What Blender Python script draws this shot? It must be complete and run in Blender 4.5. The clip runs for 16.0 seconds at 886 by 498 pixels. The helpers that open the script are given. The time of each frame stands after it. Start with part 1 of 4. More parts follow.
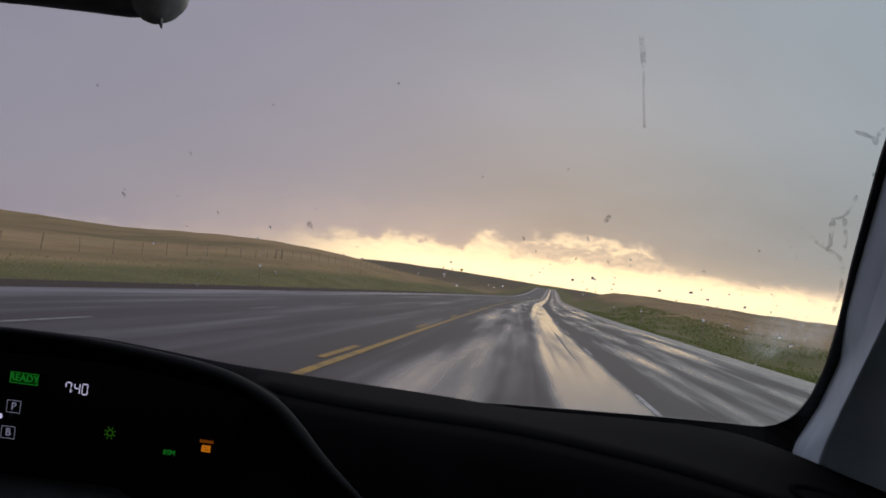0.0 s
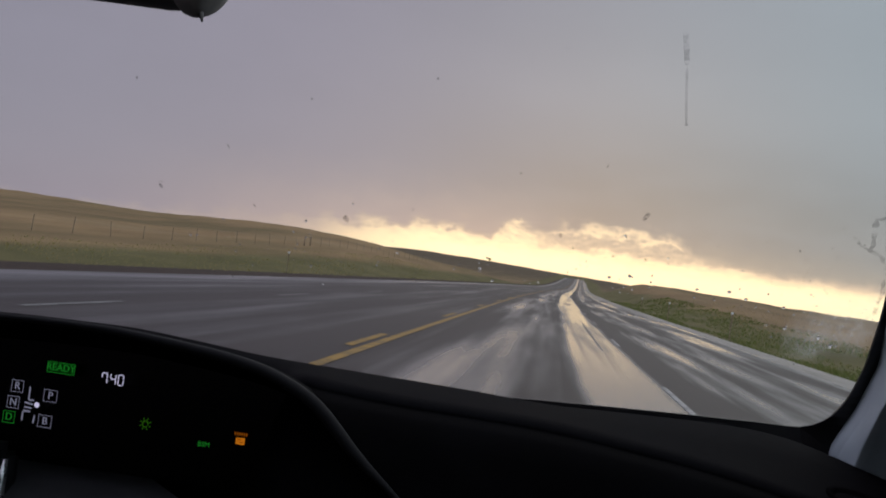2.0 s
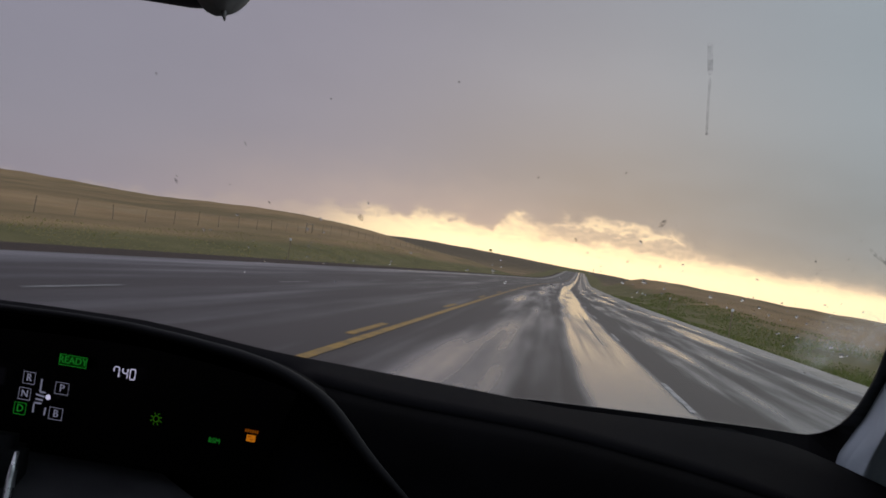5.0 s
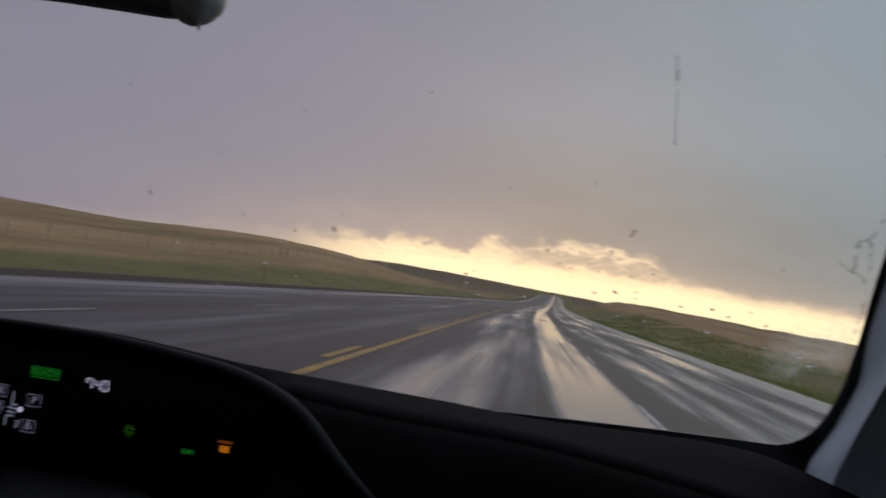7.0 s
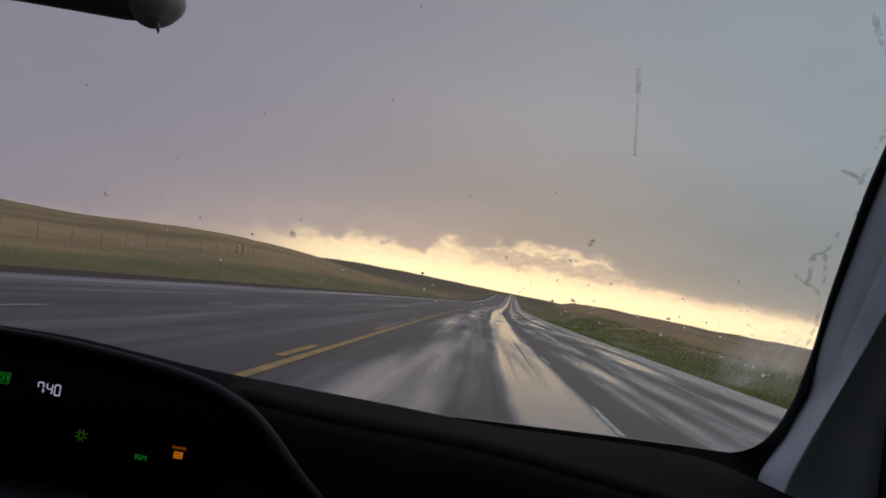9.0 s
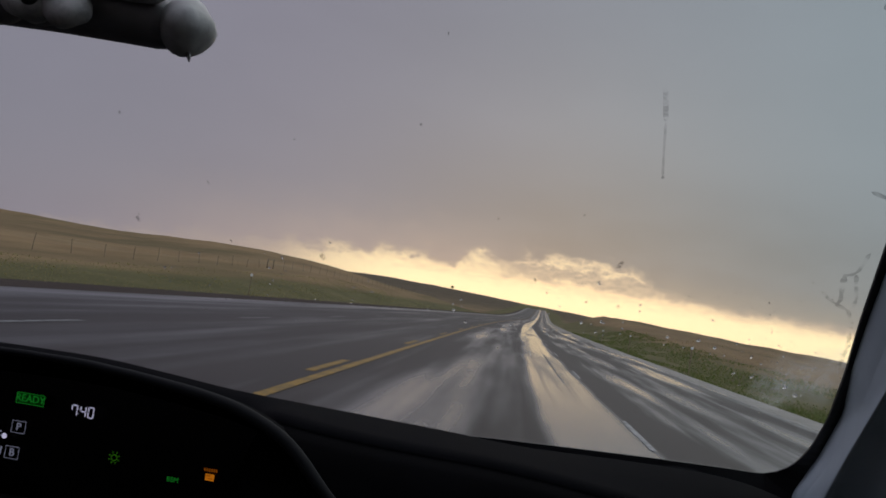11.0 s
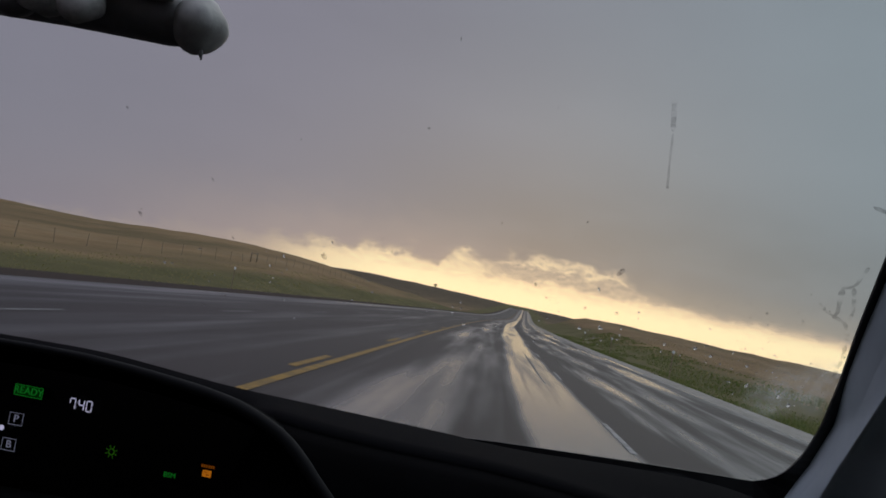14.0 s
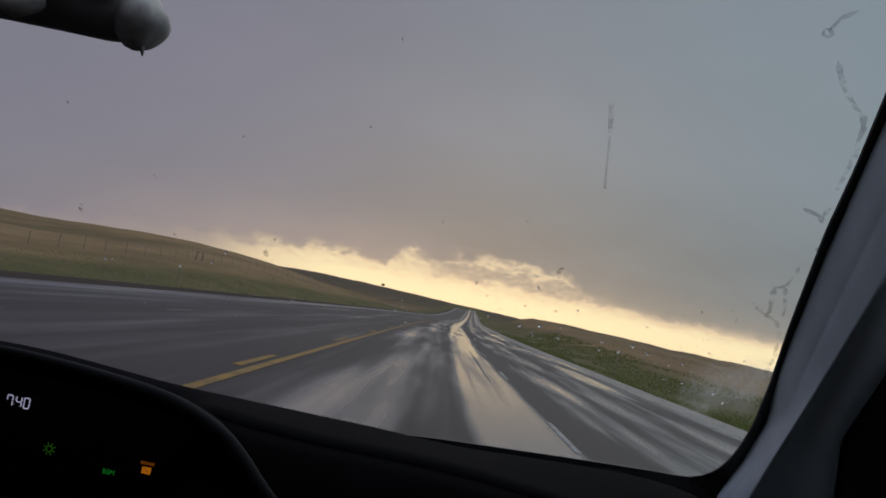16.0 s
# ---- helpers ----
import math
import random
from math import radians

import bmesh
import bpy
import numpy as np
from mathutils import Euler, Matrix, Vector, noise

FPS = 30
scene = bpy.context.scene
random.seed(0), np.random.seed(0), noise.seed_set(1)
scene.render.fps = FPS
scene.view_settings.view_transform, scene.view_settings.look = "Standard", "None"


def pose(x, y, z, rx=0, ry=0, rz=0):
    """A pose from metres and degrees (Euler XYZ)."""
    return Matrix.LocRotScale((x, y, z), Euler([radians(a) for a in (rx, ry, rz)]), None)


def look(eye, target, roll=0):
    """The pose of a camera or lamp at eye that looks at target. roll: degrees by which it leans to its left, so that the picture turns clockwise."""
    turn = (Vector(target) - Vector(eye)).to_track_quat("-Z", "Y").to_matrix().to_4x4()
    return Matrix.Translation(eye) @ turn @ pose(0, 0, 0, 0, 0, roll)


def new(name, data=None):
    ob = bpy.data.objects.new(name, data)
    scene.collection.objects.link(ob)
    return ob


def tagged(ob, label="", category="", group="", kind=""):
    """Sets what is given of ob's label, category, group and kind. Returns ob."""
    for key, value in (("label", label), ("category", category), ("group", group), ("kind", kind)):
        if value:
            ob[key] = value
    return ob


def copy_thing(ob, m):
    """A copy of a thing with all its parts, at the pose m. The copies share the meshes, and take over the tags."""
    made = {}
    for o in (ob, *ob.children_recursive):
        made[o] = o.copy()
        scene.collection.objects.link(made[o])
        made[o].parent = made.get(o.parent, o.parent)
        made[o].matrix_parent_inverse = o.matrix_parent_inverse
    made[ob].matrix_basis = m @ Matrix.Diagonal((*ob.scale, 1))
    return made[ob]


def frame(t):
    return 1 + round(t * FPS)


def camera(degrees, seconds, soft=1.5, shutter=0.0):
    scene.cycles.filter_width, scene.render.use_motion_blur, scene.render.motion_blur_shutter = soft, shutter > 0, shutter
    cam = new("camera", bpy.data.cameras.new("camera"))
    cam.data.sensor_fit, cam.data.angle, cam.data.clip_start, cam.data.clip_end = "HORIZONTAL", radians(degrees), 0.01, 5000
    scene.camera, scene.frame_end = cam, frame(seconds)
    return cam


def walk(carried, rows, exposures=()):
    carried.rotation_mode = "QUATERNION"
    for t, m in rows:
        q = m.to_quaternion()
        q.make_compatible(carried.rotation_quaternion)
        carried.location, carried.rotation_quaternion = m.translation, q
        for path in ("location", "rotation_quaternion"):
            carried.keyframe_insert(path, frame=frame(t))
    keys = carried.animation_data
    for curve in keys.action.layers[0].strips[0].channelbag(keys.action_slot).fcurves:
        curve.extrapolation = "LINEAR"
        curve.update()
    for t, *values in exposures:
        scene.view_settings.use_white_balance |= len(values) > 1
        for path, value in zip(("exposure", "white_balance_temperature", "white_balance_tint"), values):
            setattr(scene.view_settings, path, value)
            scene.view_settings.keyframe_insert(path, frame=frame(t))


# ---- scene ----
# ---- camera: hand-held in the passenger seat of a car; seconds, eye, heading right of the road, upward tilt, lean ----
cam = camera(44, 16.0, soft=1.75, shutter=0.5)
PATH = [
    (0, (0.0379, 0.0192, 1.0978), -4.27, 1.81, 7.12),
    (0.5, (0.0410, 0.0198, 1.0941), -4.36, 1.56, 6.64),
    (1, (0.0297, 0.0263, 1.0993), -5.00, 1.51, 7.00),
    (1.5, (0.0283, 0.0308, 1.1021), -5.45, 0.21, 7.35),
    (2, (0.0284, 0.0237, 1.1037), -5.65, 1.04, 7.88),
    (2.5, (0.0307, 0.0186, 1.1030), -5.42, 2.40, 7.78),
    (3, (0.0212, 0.0227, 1.1031), -5.46, 2.03, 8.60),
    (3.5, (0.0213, 0.0236, 1.1036), -6.15, 1.69, 8.56),
    (4, (0.0211, 0.0208, 1.1100), -6.52, 1.37, 8.73),
    (4.5, (0.0196, 0.0232, 1.1079), -5.89, 1.10, 9.49),
    (4.7, (0.0130, 0.0235, 1.1133), -5.78, 0.50, 9.29),
    (6.8, (0.0173, 0.0153, 1.1112), -5.24, 0.98, 9.19),
    (7, (0.0182, 0.0148, 1.1005), -4.56, 1.94, 9.03),
    (7.2, (0.0217, 0.0140, 1.1031), 2.73, 1.87, 7.86),
    (7.5, (0.0251, 0.0133, 1.1056), 0.52, 1.76, 7.73),
    (8, (0.0179, 0.0179, 1.1107), -3.06, 1.59, 8.71),
    (8.5, (0.0196, 0.0093, 1.1119), -3.14, 2.42, 9.15),
    (9, (0.0147, 0.0166, 1.1075), -2.33, 2.28, 9.71),
    (9.2, (0.0277, 0.0295, 1.1278), -3.02, 1.06, 9.67),
    (11.3, (0.0070, 0.0114, 1.1156), -4.00, 2.83, 9.50),
    (11.5, (-0.0062, 0.0157, 1.1258), -3.53, 1.84, 9.48),
    (12, (-0.0065, 0.0017, 1.1195), -2.97, 2.36, 10.02),
    (12.5, (0.0000, 0.0000, 1.1200), -2.37, 3.13, 10.62),
    (13, (0.0091, -0.0014, 1.1119), -2.64, 3.85, 10.39),
    (13.5, (-0.0025, 0.0002, 1.1141), -2.52, 3.30, 9.97),
    (14, (-0.0038, 0.0055, 1.1173), -3.15, 2.78, 10.90),
    (14.5, (-0.0132, 0.0007, 1.1257), -2.78, 2.83, 10.68),
    (15, (0.0012, -0.0092, 1.1101), -1.39, 3.69, 10.88),
    (15.5, (0.0027, -0.0066, 1.1094), -0.28, 3.38, 10.59),
    (16, (0.0029, -0.0046, 1.1163), -0.46, 3.29, 11.14),
]


def held(eye, yaw, pitch, roll):
    a, b = radians(yaw), radians(pitch)
    way = Vector((math.sin(a) * math.cos(b), math.cos(a) * math.cos(b), math.sin(b)))
    return look(eye, Vector(eye) + way, roll)


walk(cam, [(t, held(e, yaw, pitch, roll)) for t, e, yaw, pitch, roll in PATH],
     exposures=((0.0, 0.18, 6300, 12), (4.0, 0.13, 6340, 11), (8.0, -0.02, 6270, 12), (12.0, -0.15, 6260, 9), (16.0, -0.28, 6110, 9)))


# ---- node helpers ----
class Nodes:
    """A short way to write node trees."""

    def __init__(self, tree):
        self.tree = tree
        tree.nodes.clear()

    def add(self, kind):
        return self.tree.nodes.new(kind)

    def named(self, attribute):
        n = self.add("ShaderNodeAttribute")
        n.attribute_name = attribute
        return n.outputs["Fac"]

    def join(self, a, b):
        self.tree.links.new(a, b)

    def feed(self, socket, value):
        if isinstance(value, bpy.types.NodeSocket):
            self.tree.links.new(value, socket)
        else:
            socket.default_value = value

    def math(self, op, a, b=0.0, c=0.0, clamp=False):
        n = self.add("ShaderNodeMath")
        n.operation, n.use_clamp = op, clamp
        for s, v in zip(n.inputs, (a, b, c)):
            self.feed(s, v)
        return n.outputs[0]

    def step(self, x, lo, hi, a=0.0, b=1.0):
        n = self.add("ShaderNodeMapRange")
        n.interpolation_type = "SMOOTHSTEP"
        for s, v in zip(n.inputs, (x, lo, hi, a, b)):
            self.feed(s, v)
        return n.outputs[0]

    def mix(self, fac, a, b, mode="MIX"):
        n = self.add("ShaderNodeMix")
        n.data_type, n.blend_type = "RGBA", mode
        self.feed(n.inputs[0], fac)
        self.feed(n.inputs[6], a if isinstance(a, bpy.types.NodeSocket) else (*a, 1.0))
        self.feed(n.inputs[7], b if isinstance(b, bpy.types.NodeSocket) else (*b, 1.0))
        return n.outputs[2]

    def mixf(self, fac, a, b):
        n = self.add("ShaderNodeMix")
        n.data_type = "FLOAT"
        for i, v in ((0, fac), (2, a), (3, b)):
            self.feed(n.inputs[i], v)
        return n.outputs[0]

    def noise(self, vec, scale, detail=3.0, rough=0.55, lacunarity=2.0):
        n = self.add("ShaderNodeTexNoise")
        self.feed(n.inputs["Vector"], vec)
        n.inputs["Scale"].default_value = scale
        n.inputs["Detail"].default_value = detail
        n.inputs["Roughness"].default_value = rough
        n.inputs["Lacunarity"].default_value = lacunarity
        return n.outputs["Fac"]

    def stretch(self, vec, x, y, z):
        n = self.add("ShaderNodeVectorMath")
        n.operation = "MULTIPLY"
        self.feed(n.inputs[0], vec)
        n.inputs[1].default_value = (x, y, z)
        return n.outputs[0]

    def scale(self, vec, by):
        n = self.add("ShaderNodeVectorMath")
        n.operation = "SCALE"
        self.feed(n.inputs[0], vec)
        self.feed(n.inputs[3], by)
        return n.outputs[0]

    def ramp(self, fac, stops):
        n = self.add("ShaderNodeValToRGB")
        self.feed(n.inputs[0], fac)
        el = n.color_ramp.elements
        while len(el) < len(stops):
            el.new(0.5)
        for e, (p, c) in zip(el, stops):
            e.position = p
            e.color = (*c, 1.0) if isinstance(c, tuple) else (c, c, c, 1.0)
        return n.outputs[0]


# ---- sky: a storm deck with a clear strip of evening light under it ----
world = bpy.data.worlds.new("world")
scene.world = world
world.use_nodes = True
k = Nodes(world.node_tree)
co = k.add("ShaderNodeTexCoord").outputs["Generated"]
xyz = k.add("ShaderNodeSeparateXYZ")
k.join(co, xyz.inputs[0])
sx, sy, sz = xyz.outputs
az = k.math("MULTIPLY", k.math("ARCTAN2", sx, sy), 57.2958)
el = k.math("MULTIPLY", k.math("ARCSINE", sz), 57.2958)
broad = k.noise(k.stretch(co, 1.0, 1.0, 2.0), 4.0, 3.0, 0.5)
wisps = k.noise(k.stretch(co, 1.0, 1.0, 2.6), 13.0, 7.0, 0.62)
puff = k.noise(k.stretch(co, 1.0, 1.0, 1.7), 42.0, 6.0, 0.6)
fine = k.noise(k.stretch(co, 1.0, 1.0, 3.0), 90.0, 5.0, 0.6)
# the lower edge of the cloud deck, ragged on the left, smooth on the right; a stands for degrees right of its deepest notch
a = k.math("ADD", az, 0.3)
line = k.ramp(k.math("DIVIDE", k.math("ADD", a, 30.0), 90.0), tuple(((q + 30.0) / 90.0, w / 6.0) for q, w in (
    (-30, 0.6), (-22, 1.1), (-16, 1.7), (-9, 2.1), (-5.5, 2.3), (-4.0, 2.35), (-2.9, 2.05), (-2.0, 3.05), (-0.8, 2.75), (0.6, 3.05), (3.5, 3.4), (6.2, 3.3), (7.4, 2.8),
    (8.4, 2.2), (10.0, 1.95), (14.0, 1.9), (18.0, 1.7), (26.0, 1.3), (45.0, 0.9))))
line = k.math("MULTIPLY", line, 6.0)
curl = k.math("ADD", k.math("MULTIPLY", k.math("SUBTRACT", puff, 0.5), 1.9), k.math("MULTIPLY", k.math("SUBTRACT", fine, 0.5), 0.9))
ragged = k.math("ADD", el, k.math("MULTIPLY", curl, k.step(a, 5.0, 11.0, 1.0, 0.40)))
soft = k.step(a, 6.0, 12.0, 0.42, 0.62)
gap = k.step(k.math("SUBTRACT", ragged, line), soft, k.math("MULTIPLY", soft, -1.0))
# a grey bank of cloud under the bright upper rim
bank = k.math("MULTIPLY", k.step(ragged, 1.75, 2.2), k.step(k.math("ADD", el, k.math("MULTIPLY", curl, 0.7)), 2.90, 2.50))
bank = k.math("MULTIPLY", bank, k.math("MULTIPLY", k.step(k.math("ADD", a, k.math("MULTIPLY", curl, 1.3)), -1.4, 0.4), k.step(a, 10.0, 8.0)))
glowing = k.math("MULTIPLY", k.step(a, -15.0, -4.5, 0.18, 1.0), k.step(k.math("ADD", el, k.math("MULTIPLY", curl, 0.4)), 3.0, 0.9, 0.55, 1.0))
glowing = k.math("MULTIPLY", glowing, k.step(fine, 0.32, 0.66, k.step(el, 1.0, 2.0, 0.94, 0.66), 1.0))
glowing = k.math("MULTIPLY", glowing, k.step(a, 20.0, 40.0, 1.0, 0.6))
light = k.math("MULTIPLY", k.math("MULTIPLY", gap, glowing), k.math("SUBTRACT", 1.0, k.math("MULTIPLY", bank, 0.42)))
side = k.step(az, -17.0, 21.0)
deck = k.mix(side, (0.250, 0.238, 0.290), (0.278, 0.322, 0.350))
mottle = k.math("ADD", 0.885, k.math("ADD", k.math("MULTIPLY", broad, 0.15), k.math("MULTIPLY", wisps, 0.07)))
above = k.step(el, 17.0, 50.0, 1.0, 3.0)
shelf = k.math("MULTIPLY", k.math("MULTIPLY", k.step(el, 11.0, 4.5), k.step(az, -15.0, 4.0)), k.step(wisps, 0.25, 0.70, 0.70, 1.15))
deck = k.scale(deck, k.math("SUBTRACT", 1.0, k.math("MULTIPLY", shelf, 0.23)))
behind = k.step(k.math("ABSOLUTE", az), 60.0, 130.0, 1.0, 1.3)
deck = k.scale(k.scale(deck, mottle), k.math("MAXIMUM", above, behind))
# thin rosy haze over the hills, and a warm veil of rain above the strip
haze = k.math("MULTIPLY", k.step(k.math("ADD", el, k.math("MULTIPLY", curl, 1.2)), 5.5, 1.2), k.math("MULTIPLY", k.step(a, -24.0, -8.0), k.step(a, 3.0, -4.0)))
sky = k.mix(k.math("MULTIPLY", haze, 0.46), deck, (0.47, 0.385, 0.355))
veil = k.math("MULTIPLY", k.step(k.math("ADD", el, k.math("MULTIPLY", curl, 0.5)), 3.7, 1.3), k.math("MULTIPLY", k.step(a, -3.0, 5.0), k.step(a, 60.0, 35.0)))
sky = k.mix(k.math("MULTIPLY", veil, 0.34), sky, (0.48, 0.425, 0.33))
glow = k.ramp(light, ((0.0, (0.38, 0.33, 0.30)), (0.30, (0.52, 0.43, 0.35)), (0.62, (0.90, 0.72, 0.47)), (1.0, (1.20, 1.00, 0.60))))
sky = k.mix(k.step(light, 0.0, 0.5), sky, glow)
clear = k.add("ShaderNodeTexSky")
clear.sky_type, clear.sun_disc, clear.sun_elevation, clear.sun_rotation = "NISHITA", False, radians(6), radians(2)
total = k.add("ShaderNodeVectorMath")
total.operation = "ADD"
k.join(sky, total.inputs[0])
k.join(k.scale(clear.outputs[0], 0.004), total.inputs[1])
bg = k.add("ShaderNodeBackground")
k.join(total.outputs[0], bg.inputs[0])
bg.inputs[1].default_value = 1.0
k.join(bg.outputs[0], k.add("ShaderNodeOutputWorld").inputs[0])

sun = new("sun", bpy.data.lights.new("sun", "SUN"))
sun.data.energy, sun.data.angle, sun.data.color = 0.5, radians(50), (1.0, 0.92, 0.80)
sun.matrix_world = look((0, 0, 50), (-12.0, -36, 12.0))


# ---- materials ----
def material(name):
    m = bpy.data.materials.new(name)
    m.use_nodes = True
    k = Nodes(m.node_tree)
    out = k.add("ShaderNodeOutputMaterial")
    return m, k, out


def principled(k, out, color, rough, bump=None, strength=0.2, distance=0.01, metal=0.0, spec=0.5):
    p = k.add("ShaderNodeBsdfPrincipled")
    k.feed(p.inputs["Base Color"], color if isinstance(color, bpy.types.NodeSocket) else (*color, 1.0))
    k.feed(p.inputs["Roughness"], rough)
    p.inputs["Metallic"].default_value = metal
    p.inputs["Specular IOR Level"].default_value = spec
    if bump is not None:
        b = k.add("ShaderNodeBump")
        b.inputs["Strength"].default_value = strength
        b.inputs["Distance"].default_value = distance
        k.feed(b.inputs["Height"], bump)
        k.join(b.outputs[0], p.inputs["Normal"])
    k.join(p.outputs[0], out.inputs[0])
    return p


def surface(name, a, b, scale, rough, grain=0.0, grain_scale=400.0, metal=0.0, spec=0.5):
    """Two colours mottled at one size, with a fine grain in relief."""
    m, k, out = material(name)
    co = k.add("ShaderNodeTexCoord").outputs["Object"]
    n = k.noise(co, scale, 4.0)
    g = k.noise(co, grain_scale, 2.0)
    color = k.mix(k.step(n, 0.35, 0.65), a, b)
    r = k.math("ADD", rough, k.math("MULTIPLY", k.math("SUBTRACT", n, 0.5), 0.15))
    principled(k, out, color, r, g if grain else None, grain, 0.0008, metal, spec)
    return m


def lit(name, color, strength):
    m, k, out = material(name)
    e = k.add("ShaderNodeEmission")
    e.inputs[0].default_value, e.inputs[1].default_value = (*color, 1.0), strength
    k.join(e.outputs[0], out.inputs[0])
    return m


def road_material():
    m, k, out = material("wet_asphalt")
    lane = k.add("ShaderNodeUVMap")
    lane.uv_map = "lane"
    uv = lane.outputs[0]
    s = k.add("ShaderNodeSeparateXYZ")
    k.join(uv, s.inputs[0])
    u = s.outputs[0]
    wander = k.noise(k.stretch(uv, 0.25, 0.022, 1.0), 1.0, 4.0, 0.6)
    streak = k.noise(k.stretch(uv, 1.9, 0.035, 1.0), 1.0, 2.0, 0.5)
    patch = k.noise(k.stretch(uv, 0.9, 0.055, 1.0), 1.0, 2.5, 0.5)
    grit = k.noise(uv, 60.0, 3.0, 0.7)
    coarse = k.noise(k.stretch(uv, 1.0, 0.4, 1.0), 1.3, 4.0, 0.6)
    shifted = k.math("ADD", u, k.math("MULTIPLY", k.math("SUBTRACT", wander, 0.5), 0.9))
    pos = k.math("DIVIDE", k.math("ADD", shifted, 12.0), 18.0)
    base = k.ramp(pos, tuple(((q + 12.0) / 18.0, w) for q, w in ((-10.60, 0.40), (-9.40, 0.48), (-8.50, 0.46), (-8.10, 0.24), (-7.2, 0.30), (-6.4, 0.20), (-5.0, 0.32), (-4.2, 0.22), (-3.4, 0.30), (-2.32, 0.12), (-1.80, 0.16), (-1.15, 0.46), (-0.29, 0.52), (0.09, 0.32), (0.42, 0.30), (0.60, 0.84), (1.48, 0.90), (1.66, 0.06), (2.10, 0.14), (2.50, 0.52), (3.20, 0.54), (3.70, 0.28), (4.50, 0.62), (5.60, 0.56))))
    near = k.step(u, -3.2, -1.8, 0.50, 1.0)
    wet = k.math("ADD", base, k.math("MULTIPLY", k.math("MULTIPLY", k.math("SUBTRACT", streak, 0.5), 0.9), near))
    wet = k.math("ADD", wet, k.math("MULTIPLY", k.math("MULTIPLY", k.math("SUBTRACT", patch, 0.5), 1.1), near))
    ripple = k.noise(k.stretch(uv, 1.5, 0.075, 1.0), 1.0, 4.0, 0.55)
    wet = k.math("ADD", wet, k.math("MULTIPLY", k.math("MULTIPLY", k.math("SUBTRACT", ripple, 0.53), 1.7), k.step(u, 1.6, 2.2)))
    chop = k.noise(k.stretch(uv, 5.0, 0.55, 1.0), 1.0, 4.0, 0.65)
    wet = k.math("ADD", wet, k.math("MULTIPLY", k.math("SUBTRACT", chop, 0.5), 0.13))
    tracks = k.noise(k.stretch(uv, 4.5, 0.02, 1.0), 1.0, 3.0, 0.6)
    wet = k.math("SUBTRACT", wet, k.math("MULTIPLY", k.math("MULTIPLY", k.step(tracks, 0.54, 0.70), 0.40), k.math("MULTIPLY", k.step(u, 0.0, 0.5), k.step(u, 1.7, 1.4))))
    wet = k.step(wet, 0.18, 0.92)
    rough = k.mixf(wet, 0.50, 0.12)
    rough = k.math("ADD", rough, k.math("MULTIPLY", k.math("SUBTRACT", grit, 0.5), 0.10))
    bands = k.noise(k.stretch(uv, 0.8, 0.012, 1.0), 1.0, 3.0, 0.6)
    coarse = k.math("ADD", k.math("MULTIPLY", coarse, 0.5), k.math("MULTIPLY", k.step(bands, 0.35, 0.65), 0.5))
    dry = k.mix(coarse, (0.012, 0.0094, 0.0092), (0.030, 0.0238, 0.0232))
    # the film's pale grey puts part of the sky's reflection into the colour
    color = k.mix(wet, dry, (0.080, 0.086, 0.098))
    color = k.mix(k.math("MULTIPLY", k.step(grit, 0.62, 0.8), 0.35), color, (0.10, 0.095, 0.09))
    p = principled(k, out, color, rough, grit, 0.06, 0.004)
    k.feed(p.inputs["Specular IOR Level"], k.mixf(wet, 0.08, 0.30))
    return m


def paint_material(name, a, b):
    m, k, out = material(name)
    co = k.add("ShaderNodeTexCoord").outputs["Object"]
    worn = k.noise(co, 3.0, 6.0, 0.7)
    grit = k.noise(co, 55.0, 2.0)
    color = k.mix(k.step(worn, 0.42, 0.62), a, b)
    color = k.mix(k.step(grit, 0.60, 0.70), color, (0.07, 0.065, 0.06))
    principled(k, out, color, 0.5, grit, 0.2, 0.003, spec=0.12)
    return m


def prairie_material():
    m, k, out = material("prairie_grass")
    co = k.add("ShaderNodeTexCoord").outputs["Object"]
    verge = k.named("verge")
    dulling = k.named("dulling")
    big = k.noise(k.stretch(co, 1.0, 1.0, 0.2), 0.022, 5.0, 0.6)
    mid = k.noise(k.stretch(co, 1.0, 0.35, 1.0), 0.22, 5.0, 0.65)
    small = k.noise(co, 2.4, 4.0, 0.7)
    tan = k.mix(k.step(mid, 0.3, 0.7), (0.184, 0.118, 0.056), (0.246, 0.163, 0.080))
    strips = k.noise(k.stretch(co, 0.075, 0.010, 0.3), 1.0, 5.0, 0.6)
    tan = k.mix(k.math("MULTIPLY", k.step(big, 0.40, 0.66), 0.6), tan, (0.095, 0.073, 0.034))
    tan = k.mix(k.math("MULTIPLY", k.step(strips, 0.46, 0.66), 0.6), tan, (0.073, 0.063, 0.025))
    tan = k.mix(k.math("MULTIPLY", k.step(strips, 0.44, 0.30), 0.5), tan, (0.252, 0.189, 0.105))
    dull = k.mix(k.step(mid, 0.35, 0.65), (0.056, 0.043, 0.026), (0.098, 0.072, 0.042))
    field = k.mix(dulling, tan, dull)
    green = k.mix(k.step(mid, 0.3, 0.7), (0.066, 0.062, 0.020), (0.115, 0.098, 0.040))
    v = k.step(k.math("ADD", verge, k.math("MULTIPLY", k.math("SUBTRACT", mid, 0.5), 0.45)), 0.30, 0.70)
    color = k.mix(v, field, green)
    color = k.mix(k.math("MULTIPLY", k.step(small, 0.55, 0.8), 0.4), color, (0.059, 0.052, 0.025))
    h = k.math("ADD", mid, k.math("MULTIPLY", small, 0.4))
    principled(k, out, color, 0.85, h, 0.35, 0.3, spec=0.1)
    return m


